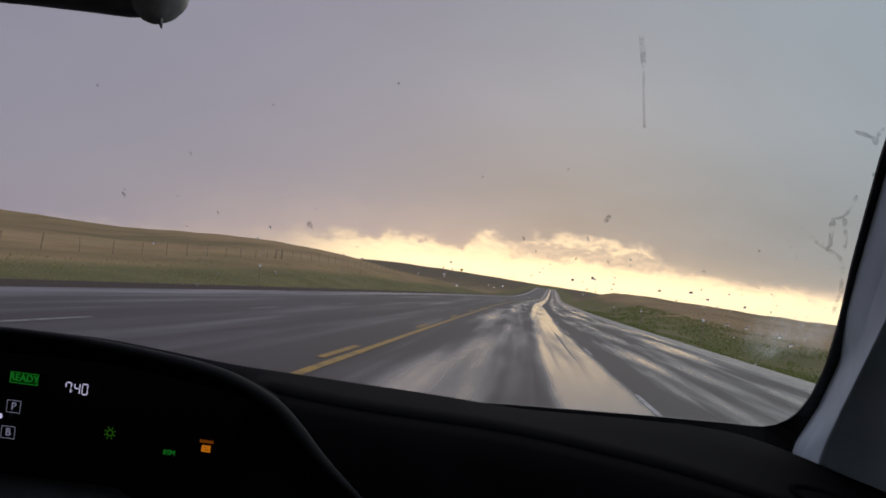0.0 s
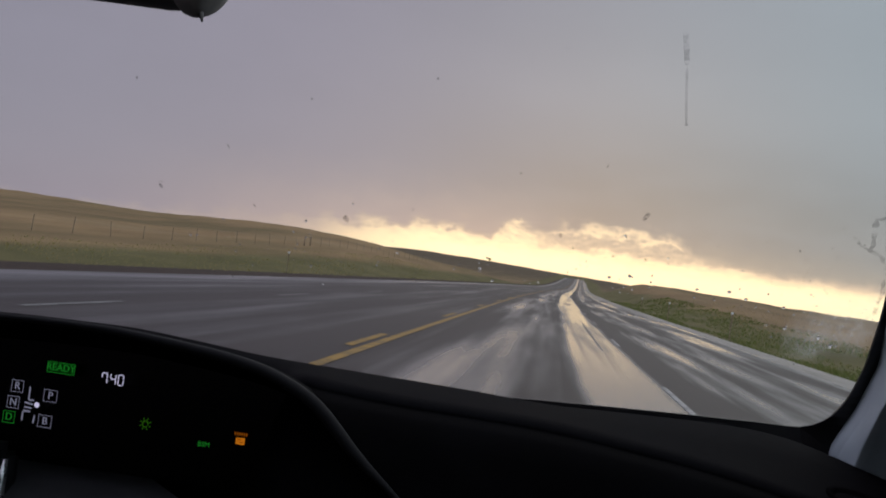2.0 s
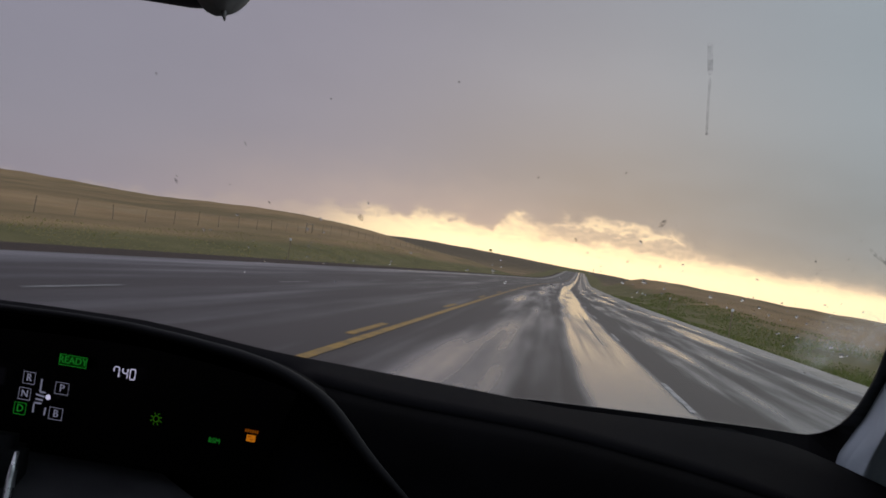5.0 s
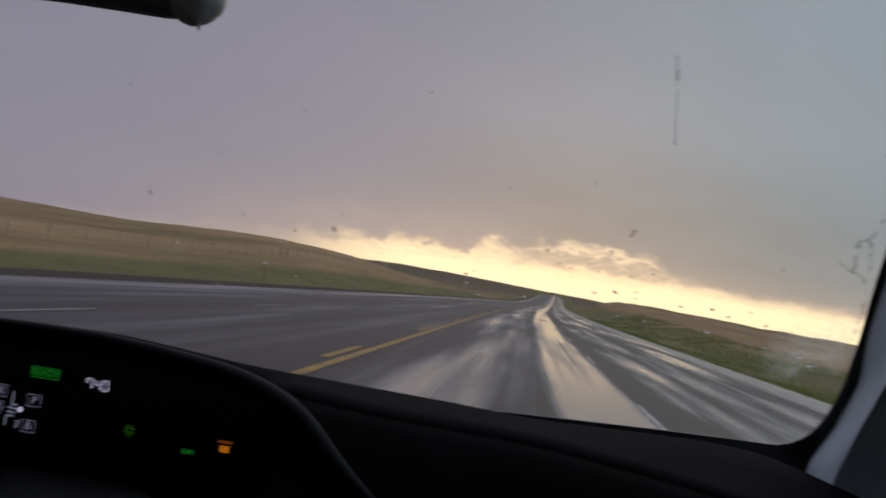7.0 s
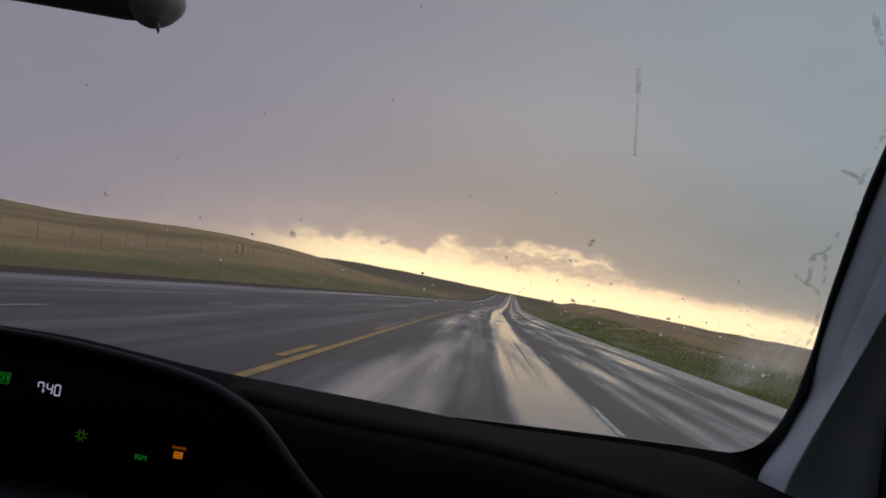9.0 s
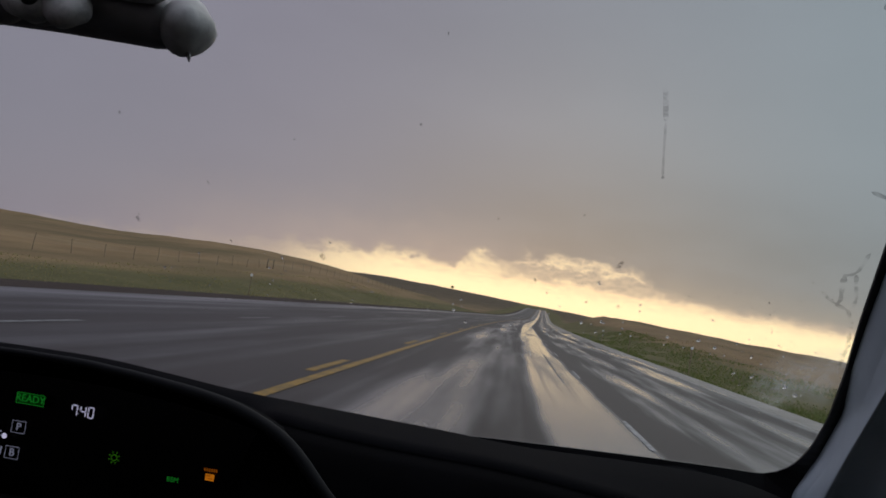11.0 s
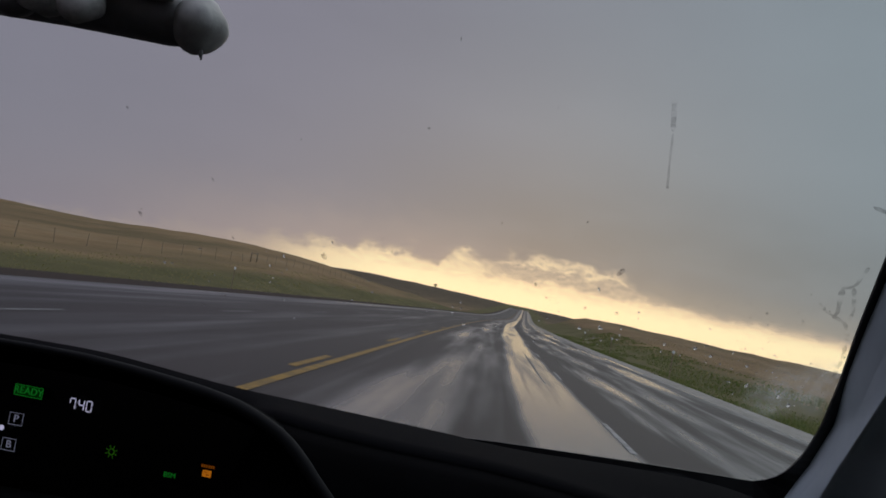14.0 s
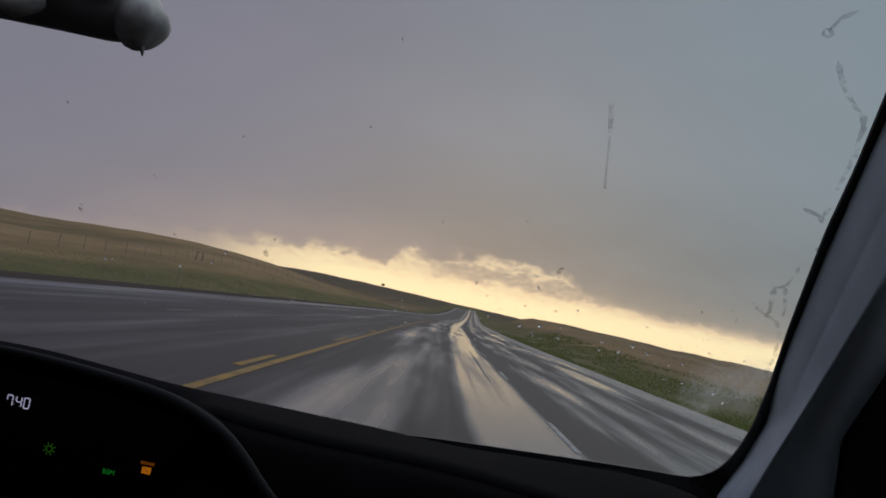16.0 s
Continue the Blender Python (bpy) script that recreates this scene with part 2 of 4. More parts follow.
def gravel_material():
    m, k, out = material("wet_gravel")
    co = k.add("ShaderNodeTexCoord").outputs["Object"]
    a = k.noise(co, 28.0, 4.0, 0.7)
    b = k.noise(co, 0.8, 4.0, 0.6)
    c = k.noise(k.stretch(co, 4.0, 0.25, 1.0), 1.0, 4.0, 0.6)
    color = k.mix(a, (0.05, 0.044, 0.040), (0.17, 0.155, 0.14))
    color = k.mix(k.step(c, 0.36, 0.62), color, (0.045, 0.040, 0.036))
    color = k.mix(k.math("MULTIPLY", b, 0.5), color, (0.08, 0.068, 0.055))
    principled(k, out, color, k.mixf(b, 0.55, 0.32), a, 0.5, 0.02)
    return m


def blade_material(name, a, b, c):
    m, k, out = material(name)
    r = k.add("ShaderNodeNewGeometry").outputs["Random Per Island"]
    color = k.ramp(r, ((0.0, a), (0.5, b), (1.0, c)))
    p = principled(k, out, color, 0.7, spec=0.2)
    t = k.add("ShaderNodeBsdfTranslucent")
    k.join(color, t.inputs[0])
    mx = k.add("ShaderNodeMixShader")
    mx.inputs[0].default_value = 0.5
    k.join(p.outputs[0], mx.inputs[1])
    k.join(t.outputs[0], mx.inputs[2])
    k.join(mx.outputs[0], out.inputs[0])
    return m


def pane_material():
    m, k, out = material("windscreen_glass")
    t = k.add("ShaderNodeBsdfTransparent")
    t.inputs[0].default_value = (0.95, 0.955, 0.955, 1.0)
    g = k.add("ShaderNodeBsdfGlossy")
    g.inputs["Roughness"].default_value = 0.02
    f = k.add("ShaderNodeFresnel")
    f.inputs[0].default_value = 1.18
    mx = k.add("ShaderNodeMixShader")
    k.join(f.outputs[0], mx.inputs[0])
    k.join(t.outputs[0], mx.inputs[1])
    k.join(g.outputs[0], mx.inputs[2])
    k.join(mx.outputs[0], out.inputs[0])
    return m


def film_material(name, color, amount, scale):
    """A thin, patchy film on the glass that lets most of the view through."""
    m, k, out = material(name)
    co = k.add("ShaderNodeTexCoord").outputs["Object"]
    n = k.noise(co, scale, 4.0, 0.65)
    t = k.add("ShaderNodeBsdfTransparent")
    d = k.add("ShaderNodeBsdfDiffuse")
    d.inputs[0].default_value = (*color, 1.0)
    mx = k.add("ShaderNodeMixShader")
    k.join(k.math("MULTIPLY", k.step(n, 0.35, 0.65), amount), mx.inputs[0])
    k.join(t.outputs[0], mx.inputs[1])
    k.join(d.outputs[0], mx.inputs[2])
    k.join(mx.outputs[0], out.inputs[0])
    return m


def mist_material():
    """Fine spray on the glass, thickest in the middle of the patch."""
    m, k, out = material("wet_smear")
    co = k.add("ShaderNodeTexCoord").outputs["Object"]
    n = k.math("MULTIPLY", k.noise(co, 60.0, 4.0, 0.65), k.noise(k.stretch(co, 1.0, 0.35, 0.35), 130.0, 2.0, 0.5))
    dots = k.step(k.noise(co, 330.0, 2.0, 0.5), 0.60, 0.72)
    amount = k.math("ADD", k.step(n, 0.10, 0.42, 0.08, 0.26), k.math("MULTIPLY", dots, 0.22))
    t = k.add("ShaderNodeBsdfTransparent")
    d = k.add("ShaderNodeBsdfTranslucent")
    d.inputs[0].default_value = (0.72, 0.72, 0.68, 1.0)
    mx = k.add("ShaderNodeMixShader")
    k.join(k.math("MULTIPLY", amount, k.named("fade")), mx.inputs[0])
    k.join(t.outputs[0], mx.inputs[1])
    k.join(d.outputs[0], mx.inputs[2])
    k.join(mx.outputs[0], out.inputs[0])
    return m


def water_material():
    m, k, out = material("rain_water")
    g = k.add("ShaderNodeBsdfGlass")
    g.inputs["IOR"].default_value = 1.33
    g.inputs["Roughness"].default_value = 0.02
    k.join(g.outputs[0], out.inputs[0])
    return m


M_ROAD = road_material()
M_YELLOW = paint_material("yellow_road_paint", (0.24, 0.135, 0.010), (0.12, 0.074, 0.012))
M_WHITE = paint_material("white_road_paint", (0.30, 0.30, 0.295), (0.14, 0.14, 0.138))
M_WORN = paint_material("worn_white_road_paint", (0.15, 0.15, 0.147), (0.075, 0.075, 0.073))
M_PRAIRIE = prairie_material()
M_GRAVEL = gravel_material()
M_DIRT = surface("wet_brown_dirt", (0.026, 0.019, 0.017), (0.050, 0.035, 0.027), 3.0, 0.85, 0.6, 30.0, spec=0.08)
M_GREEN = blade_material("green_grass_blades", (0.095, 0.135, 0.034), (0.15, 0.18, 0.054), (0.21, 0.205, 0.082))
M_OLIVE = blade_material("olive_grass_blades", (0.20, 0.20, 0.070), (0.30, 0.27, 0.115), (0.38, 0.31, 0.16))
M_STRAW = blade_material("dry_grass_blades", (0.36, 0.27, 0.15), (0.43, 0.33, 0.18), (0.30, 0.24, 0.12))
M_POST = surface("weathered_post_wood", (0.20, 0.155, 0.108), (0.29, 0.225, 0.155), 12.0, 0.8, 0.5, 60.0)
M_REFLECT = surface("white_reflector", (0.86, 0.88, 0.88), (0.90, 0.91, 0.91), 20.0, 0.25)
M_WIRE = surface("fence_wire_steel", (0.16, 0.15, 0.14), (0.22, 0.20, 0.19), 5.0, 0.5, metal=0.7)
# pad, dash and hood are near zero: the cabin's shade is in their colour
M_PAD = surface("shaded_charcoal_dashboard_top", (0.0026, 0.0026, 0.0034), (0.0036, 0.0036, 0.0046), 14.0, 0.8, 0.5, 700.0, spec=0.015)
M_DASH = surface("shaded_black_dashboard_plastic", (0.0016, 0.0016, 0.0019), (0.0024, 0.0024, 0.0029), 14.0, 0.9, 0.5, 700.0, spec=0.01)
M_DASH_LOW = surface("charcoal_dashboard_plastic", (0.034, 0.034, 0.038), (0.044, 0.044, 0.048), 14.0, 0.7, 0.5, 700.0, spec=0.05)
M_HOOD = surface("shaded_hood_plastic", (0.0018, 0.0018, 0.0021), (0.0026, 0.0026, 0.0030), 16.0, 0.9, 0.4, 800.0, spec=0.03)
M_EDGE = surface("charcoal_soft_rim", (0.0070, 0.0070, 0.0084), (0.0094, 0.0094, 0.0108), 16.0, 0.75, 0.3, 700.0, spec=0.09)
M_FACE = surface("gloss_black_display", (0.0008, 0.0008, 0.0008), (0.0012, 0.0012, 0.0012), 8.0, 0.25, spec=0.05)
M_TRIM = surface("grey_pillar_trim", (0.41, 0.49, 0.53), (0.47, 0.55, 0.59), 9.0, 0.6, 0.4, 500.0)
M_SEAL = surface("black_rubber_seal", (0.010, 0.010, 0.011), (0.016, 0.016, 0.017), 20.0, 0.6, 0.3, 300.0)
M_FRIT = surface("black_glass_border", (0.004, 0.004, 0.0045), (0.007, 0.007, 0.0075), 20.0, 0.45)
M_LINER = surface("grey_headliner_cloth", (0.24, 0.24, 0.235), (0.30, 0.30, 0.295), 12.0, 0.9, 0.5, 400.0)
M_SILVER = surface("satin_silver_trim", (0.50, 0.51, 0.53), (0.60, 0.61, 0.63), 10.0, 0.28, metal=0.9)
M_CAP = surface("grey_soft_plastic", (0.29, 0.275, 0.27), (0.42, 0.40, 0.395), 45.0, 0.6, 0.4, 160.0)
M_PIVOT = surface("worn_grey_plastic", (0.30, 0.28, 0.28), (0.48, 0.455, 0.45), 90.0, 0.65, 0.4, 200.0)
M_MOUNT = surface("dark_mount_plastic", (0.16, 0.145, 0.150), (0.22, 0.20, 0.208), 30.0, 0.55, 0.3, 300.0)
M_GLASS = pane_material()
M_WATER = water_material()
M_GRIME = film_material("dried_rain_trail", (0.05, 0.046, 0.044), 0.42, 60.0)
M_FAINT = film_material("faint_streak", (0.06, 0.055, 0.055), 0.36, 14.0)
M_SPECK = film_material("insect_speck", (0.06, 0.05, 0.042), 0.36, 400.0)
M_MIST = mist_material()
L_WHITE = lit("display_white", (0.78, 0.74, 1.0), 0.55)
L_DIM = lit("display_dim_white", (0.70, 0.70, 0.95), 0.17)
L_GREEN = lit("display_green", (0.04, 0.62, 0.06), 0.15)
L_AMBER = lit("display_amber", (1.0, 0.30, 0.012), 0.34)


# ---- mesh helpers ----
# where a drawing of the cabin stands in the world; none for the land and the glass
SEAT = Matrix()


def linked(name, bm, mat, parent=None, smooth=False):
    me = bpy.data.meshes.new(name)
    bm.normal_update()
    bm.to_mesh(me)
    bm.free()
    me.transform(SEAT)
    if smooth:
        me.polygons.foreach_set("use_smooth", [True] * len(me.polygons))
    me.materials.append(mat)
    ob = new(name, me)
    ob.parent = parent
    return ob


def part(name, bm, mat, parent, label="", smooth=False):
    ob = linked(name, bm, mat, parent, smooth)
    return tagged(ob, label=label) if label else ob


def thing(name, label, category, group="", kind="", at=(0, 0, 0)):
    ob = new(name)
    ob.location = at
    ob.empty_display_size = 0.1
    return tagged(ob, label, category, group, kind)


def sheet_mesh(rows, close=False):
    """A bmesh over a grid of points."""
    bm = bmesh.new()
    vs = [[bm.verts.new(p) for p in r] for r in rows]
    for a, b in zip(vs, vs[1:]):
        n = len(a)
        for i in range(n if close else n - 1):
            bm.faces.new((a[i], a[(i + 1) % n], b[(i + 1) % n], b[i]))
    return bm


def thick(bm, amount):
    geo = bm.faces[:]
    bmesh.ops.recalc_face_normals(bm, faces=geo)
    bmesh.ops.solidify(bm, geom=geo, thickness=amount)
    return bm


def box(lo, hi, bevel=0.0):
    bm = bmesh.new()
    c = [(a + b) / 2 for a, b in zip(lo, hi)]
    d = [b - a for a, b in zip(lo, hi)]
    bmesh.ops.create_cube(bm, size=1.0, matrix=Matrix.Translation(c) @ Matrix.Diagonal((*d, 1)))
    if bevel:
        bmesh.ops.bevel(bm, geom=bm.edges[:], offset=bevel, segments=2, affect="EDGES")
    return bm


def tube(bm, points, radii, sides=10, caps=True):
    """A round bar through points, its thickness changing along the way."""
    pts = [Vector(p) for p in points]
    rings = []
    for i, p in enumerate(pts):
        d = (pts[min(i + 1, len(pts) - 1)] - pts[max(i - 1, 0)]).normalized()
        ref = Vector((0, 0, 1)) if abs(d.z) < 0.9 else Vector((0, 1, 0))
        a = d.cross(ref).normalized()
        b = d.cross(a)
        r = radii[i] if isinstance(radii, (list, tuple)) else radii
        rings.append([bm.verts.new(p + (a * math.cos(q) + b * math.sin(q)) * r) for q in (math.tau * j / sides for j in range(sides))])
    for a, b in zip(rings, rings[1:]):
        for j in range(sides):
            bm.faces.new((a[j], a[(j + 1) % sides], b[(j + 1) % sides], b[j]))
    if caps:
        bm.faces.new(rings[0][::-1])
        bm.faces.new(rings[-1])
    return bm


def blob(bm, centre, radii, seg=14, turn=None, rough=0.0):
    m = Matrix.Translation(centre) @ (turn or Matrix()) @ Matrix.Diagonal((*radii, 1))
    made = bmesh.ops.create_uvsphere(bm, u_segments=seg, v_segments=max(6, seg // 2), radius=1.0, matrix=m)["verts"]
    if rough:
        for v in made:
            v.co += (v.co - Vector(centre)) * rough * noise.noise(v.co * 90.0)
    return bm


def spline(points, x):
    """Smooth value through (x, value) pairs."""
    xs, ys = [p[0] for p in points], [p[1] for p in points]
    return float(np.interp(x, xs, ys))


def eased(points, x, w):
    return sum(spline(points, x + w * q) for q in (-1, -0.5, 0, 0.5, 1)) / 5


def smooth01(x):
    x = min(1.0, max(0.0, x))
    return x * x * (3 - 2 * x)


# ---- the land and the road ----
def road_x(y):
    return 0.029 * 37.0 * math.log1p(math.exp((y - 90.0) / 37.0)) - 0.11 if y < 1500 else 0.029 * (y - 90.0) - 0.11


def road_z(y):
    return 9.0 * smooth01((y - 300.0) / 800.0)


LEFT_EDGE, RIGHT_EDGE = -9.9, 5.5
HILL_LEFT = [(-180, 0.5), (-60, 0.8), (-28, 0.86), (-22, 0.86), (-16, 1.02), (-13, 1.12), (-10.8, 1.05), (-8.6, 0.72), (-7.0, 0.40), (-4, 0.1), (0, -0.2), (180, -0.3)]
HILL_FAR = [(-180, 0.3), (-20, 0.5), (-12, 0.70), (-7, 0.78), (-3, 0.78), (0.0, 0.64), (2.0, 0.55), (5, 0.45), (9, 0.30), (20, -0.05), (180, 0.0)]
HILL_RIGHT = [(-180, -0.3), (0, -0.2), (1.6, 0.25), (3.2, 0.68), (6, 0.66), (10, 0.50), (14, 0.35), (18, 0.22), (25, 0.1), (40, 0.0), (70, 0.3), (180, 0.6)]


def land(x, y):
    r, a = math.hypot(x, y), math.degrees(math.atan2(x, y))
    top = -2.0 - 16.0 * smooth01((r - 900.0) / 2500.0)
    wob = 0.10 * noise.noise(Vector((a * 0.22, 3.0, 0.0))) + 0.05 * noise.noise(Vector((a * 0.8, 9.0, 0.0)))
    for ridge, start, far, w in ((HILL_LEFT, 40.0, 300.0, 0.8), (HILL_FAR, 420.0, 1150.0, 0.8), (HILL_RIGHT, 14.0, 330.0, 0.8)):
        e = eased(ridge, a, w) + wob
        peak = 1.12 + far * math.tan(radians(e))
        if r < far:
            s = smooth01((r - start) / (far - start)) * 0.45 + 0.55 * max(0.0, (r - start) / (far - start))
            z = peak * s
        else:
            z = peak - (r - far) * 0.03 - 6.0 * smooth01((r - far) / 500.0)
        if not (ridge is HILL_FAR and r < 420):
            top = max(top, z)
    z = top + 0.5 * noise.noise(Vector((x * 0.03, y * 0.03, 0))) * smooth01((r - 40) / 150)
    yy = max(0.0, y)
    u = x - road_x(yy)
    out = max(LEFT_EDGE - u, u - RIGHT_EDGE, 0.0)
    m = smooth01((out - 0.8) / (9.0 + 0.02 * r))
    if y > 1080:
        m = max(m, smooth01((y - 1080) / 60.0))
    ditch = -0.22 * math.exp(-((out - 4.0) / 2.2) ** 2) if out > 0 else 0.0
    return (road_z(yy) - 0.06) * (1 - m) + z * m + ditch


def build_ground():
    angles, a = [], -180.0
    while a < 180.0:
        angles.append(a)
        a += 0.6 if -62 <= a < 50 else 4.0
    radii = [3.0 * (4700.0 / 3.0) ** (i / 119.0) for i in range(120)]
    pts = [(0.0, 0.0, -0.06)]
    for r in radii:
        for a in angles:
            x, y = r * math.sin(radians(a)), r * math.cos(radians(a))
            pts.append((x, y, land(x, y)))
    n = len(angles)
    faces = [(0, 1 + (i + 1) % n, 1 + i) for i in range(n)]
    for j in range(len(radii) - 1):
        p, q = 1 + j * n, 1 + (j + 1) * n
        faces += [(p + i, p + (i + 1) % n, q + (i + 1) % n, q + i) for i in range(n)]
    me = bpy.data.meshes.new("ground")
    me.from_pydata(pts, [], faces)
    me.polygons.foreach_set("use_smooth", [True] * len(me.polygons))
    verge = me.attributes.new("verge", "FLOAT", "POINT")
    dulling = me.attributes.new("dulling", "FLOAT", "POINT")
    v, w = [], []
    for x, y, z in pts:
        u = x - road_x(max(0.0, y))
        left, right = LEFT_EDGE - u, u - RIGHT_EDGE
        if left > 0:
            v.append(1.0 - smooth01((left - 3.0) / 11.0))
        else:
            v.append(1.0 - smooth01((right - 3.5) / 8.0))
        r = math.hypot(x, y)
        # fields turn duller brown with distance, and slightly so right of the road
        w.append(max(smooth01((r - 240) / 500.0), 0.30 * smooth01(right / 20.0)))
    verge.data.foreach_set("value", v)
    dulling.data.foreach_set("value", w)
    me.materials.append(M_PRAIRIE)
    return tagged(new("ground", me), "rolling dry-grass prairie with green road verges", "ground", kind="structure")


def strip(u0, u1, y0, y1, lift, step=4.0):
    """A ribbon of ground along the road between two offsets."""
    n = max(1, int(math.ceil((y1 - y0) / step)))
    bm = bmesh.new()
    uv = bm.loops.layers.uv.new("lane")
    rows = []
    for i in range(n + 1):
        y = y0 + (y1 - y0) * i / n
        rows.append([(bm.verts.new((road_x(max(0.0, y)) + u, y, road_z(max(0.0, y)) + lift)), u, y) for u in (u0, u1)])
    for a, b in zip(rows, rows[1:]):
        f = bm.faces.new((a[0][0], a[1][0], b[1][0], b[0][0]))
        for loop, (_, u, y) in zip(f.loops, (a[0], a[1], b[1], b[0])):
            loop[uv].uv = (u, y)
    return bm


build_ground()
tagged(linked("road", strip(LEFT_EDGE, RIGHT_EDGE, -120.0, 1060.0, 0.0), M_ROAD), "wet dark asphalt highway with glossy wheel tracks, part of their shine painted pale grey", "road", kind="structure")
tagged(linked("gravel_shoulder", strip(RIGHT_EDGE + 0.002, RIGHT_EDGE + 0.85, -120, 700, -0.012), M_GRAVEL), "wet grey gravel shoulder beside the road", "shoulder", kind="structure")
tagged(linked("gravel_shoulder", strip(LEFT_EDGE - 1.7, LEFT_EDGE - 0.002, -120, 700, -0.012), M_DIRT), "wet brown gravel shoulder beside the road", "shoulder", kind="structure")
tagged(linked("centre_line", strip(-2.20, -2.07, -120, 700, 0.005), M_YELLOW), "solid yellow centre line on wet asphalt", "road marking", kind="structure")
tagged(linked("edge_line", strip(5.15, 5.25, -120, 600, 0.005), M_WORN), "worn white edge line on wet asphalt", "road marking", kind="structure")
for i in range(26):
    y = 13.6 + 12.2 * i
    tagged(linked("yellow_dash", strip(-2.41, -2.29, y, y + 3.05, 0.005), M_YELLOW), "yellow passing dash beside the centre line", "road marking", "yellow dashes", "structure")
for i in range(26):
    y = 11.1 + 12.2 * i
    tagged(linked("white_dash", strip(1.60, 1.67, y, y + 3.05, 0.005), M_WHITE), "white lane dash on wet asphalt", "road marking", "white dashes", "structure")
    y = 12.4 + 12.2 * i
    tagged(linked("white_dash", strip(-6.11, -6.00, y, y + 3.05, 0.005), M_WORN), "worn white lane dash on wet asphalt", "road marking", "white dashes", "structure")


def grass(name, count, u0, u1, y0, y1, height, mat, label, seed):
    """Blades of grass, thick beside the road and thinner away from it."""
    rnd = random.Random(seed)
    pts, faces = [], []
    for _ in range(count):
        q = rnd.random() ** 1.6
        y = y0 + (y1 - y0) * rnd.random() ** 1.9
        x = road_x(max(0, y)) + u0 + (u1 - u0) * q
        if noise.noise(Vector((x * 0.5, y * 0.12, seed))) < -0.28:
            continue
        z = land(x, y) - 0.03
        grow = 1.0 + y / 70.0
        h = height * rnd.uniform(0.45, 1.25) * (0.8 + 0.5 * noise.noise(Vector((x * 0.3, y * 0.1, 7.0))))
        t = rnd.uniform(0, math.tau)
        w = 0.016 * grow * rnd.uniform(0.7, 1.5)
        lx, ly = rnd.gauss(0, 0.3) * h, rnd.gauss(0, 0.3) * h
        cx, cy = math.cos(t) * w, math.sin(t) * w
        n = len(pts)
        pts += [(x - cx, y - cy, z), (x + cx, y + cy, z), (x + lx * 0.4 + cx * 0.7, y + ly * 0.4 + cy * 0.7, z + h * 0.6),
                (x + lx * 0.4 - cx * 0.7, y + ly * 0.4 - cy * 0.7, z + h * 0.6), (x + lx, y + ly, z + h)]
        faces += [(n, n + 1, n + 2, n + 3), (n + 3, n + 2, n + 4)]
    me = bpy.data.meshes.new(name)
    me.from_pydata(pts, [], faces)
    me.materials.append(mat)
    return tagged(new(name, me), label, "grass", kind="stuff")


grass("verge_grass", 34000, RIGHT_EDGE + 0.9, RIGHT_EDGE + 9.0, 8.0, 150.0, 0.14, M_GREEN, "lush green grass along the wet shoulder", 1)
grass("verge_grass", 14000, LEFT_EDGE - 1.8, LEFT_EDGE - 11.5, 14.0, 170.0, 0.11, M_OLIVE, "green grass along the far shoulder", 2)
grass("dry_grass", 4000, RIGHT_EDGE + 6.0, RIGHT_EDGE + 30.0, 6.0, 140.0, 0.15, M_STRAW, "dry straw-coloured prairie grass", 3)


def build_fence():
    fence = thing("fence", "old wire fence with weathered wooden posts in dry grass", "fence")
    rnd = random.Random(5)
    bm = tube(bmesh.new(), [(0, 0, -0.3), (0, 0, 0.5), (0.01, 0, 0.88)], [0.030, 0.027, 0.023], 7)
    first = part("post", bm, M_POST, fence)
    tops = []
    for i in range(58):
        y = 12.0 + 4.8 * i
        x = road_x(y) - 25.0 + rnd.uniform(-0.1, 0.1)
        z = land(x, y)
        ob = first if i == 0 else new("post", first.data)
        ob.parent = fence
        ob.matrix_local = pose(x, y, z, rnd.gauss(0, 2.5), rnd.gauss(0, 2.5), rnd.uniform(0, 360)) @ Matrix.Diagonal((1, 1, rnd.uniform(0.9, 1.08), 1))
        tops.append((x, y, z))
    # a braced pair of stout posts
    y = 106.0
    x = road_x(y) - 25.0
    stout = tube(bmesh.new(), [(0, 0, -0.3), (0, 0, 0.6), (0.01, 0, 1.0)], [0.065, 0.06, 0.055], 9)
    brace = part("brace_post", stout, M_POST, fence, "stout wooden brace post", True)
    brace.location = (x, y, land(x, y))
    twin = new("brace_post", brace.data)
    twin.parent = fence
    twin.location = (x + 0.1, y + 2.2, land(x + 0.1, y + 2.2))
    rail = [(x, y, land(x, y) + 0.86), (x + 0.1, y + 2.2, land(x + 0.1, y + 2.2) + 0.86)]
    part("brace_rail", tube(bmesh.new(), rail, 0.035, 8), M_POST, fence, "", True)
    for h in (0.45, 0.80):
        part("wire", tube(bmesh.new(), [(x, y, z + h) for x, y, z in tops], 0.002, 4), M_WIRE, fence)
    return fence


build_fence()


def marker_posts():
    """Slim posts with a round white reflector beside the shoulder."""
    first = None
    for x, y in POSTS:
        z = land(x, y)
        if first is None:
            first = thing("marker_post", "slim dark roadside post with a round white reflector", "marker post", "marker posts along the shoulder", at=(x, y, z))
            part("post", box((-0.02, -0.012, -0.25), (0.02, 0.012, 1.12), 0.004), M_POST, first)
            part("reflector", tube(bmesh.new(), [(0, -0.013, 1.05), (0, -0.030, 1.05), (0, -0.036, 1.05)], [0.055, 0.055, 0.04], 16), M_REFLECT, first, "round white reflector", True)
        else:
            copy_thing(first, pose(x, y, z))


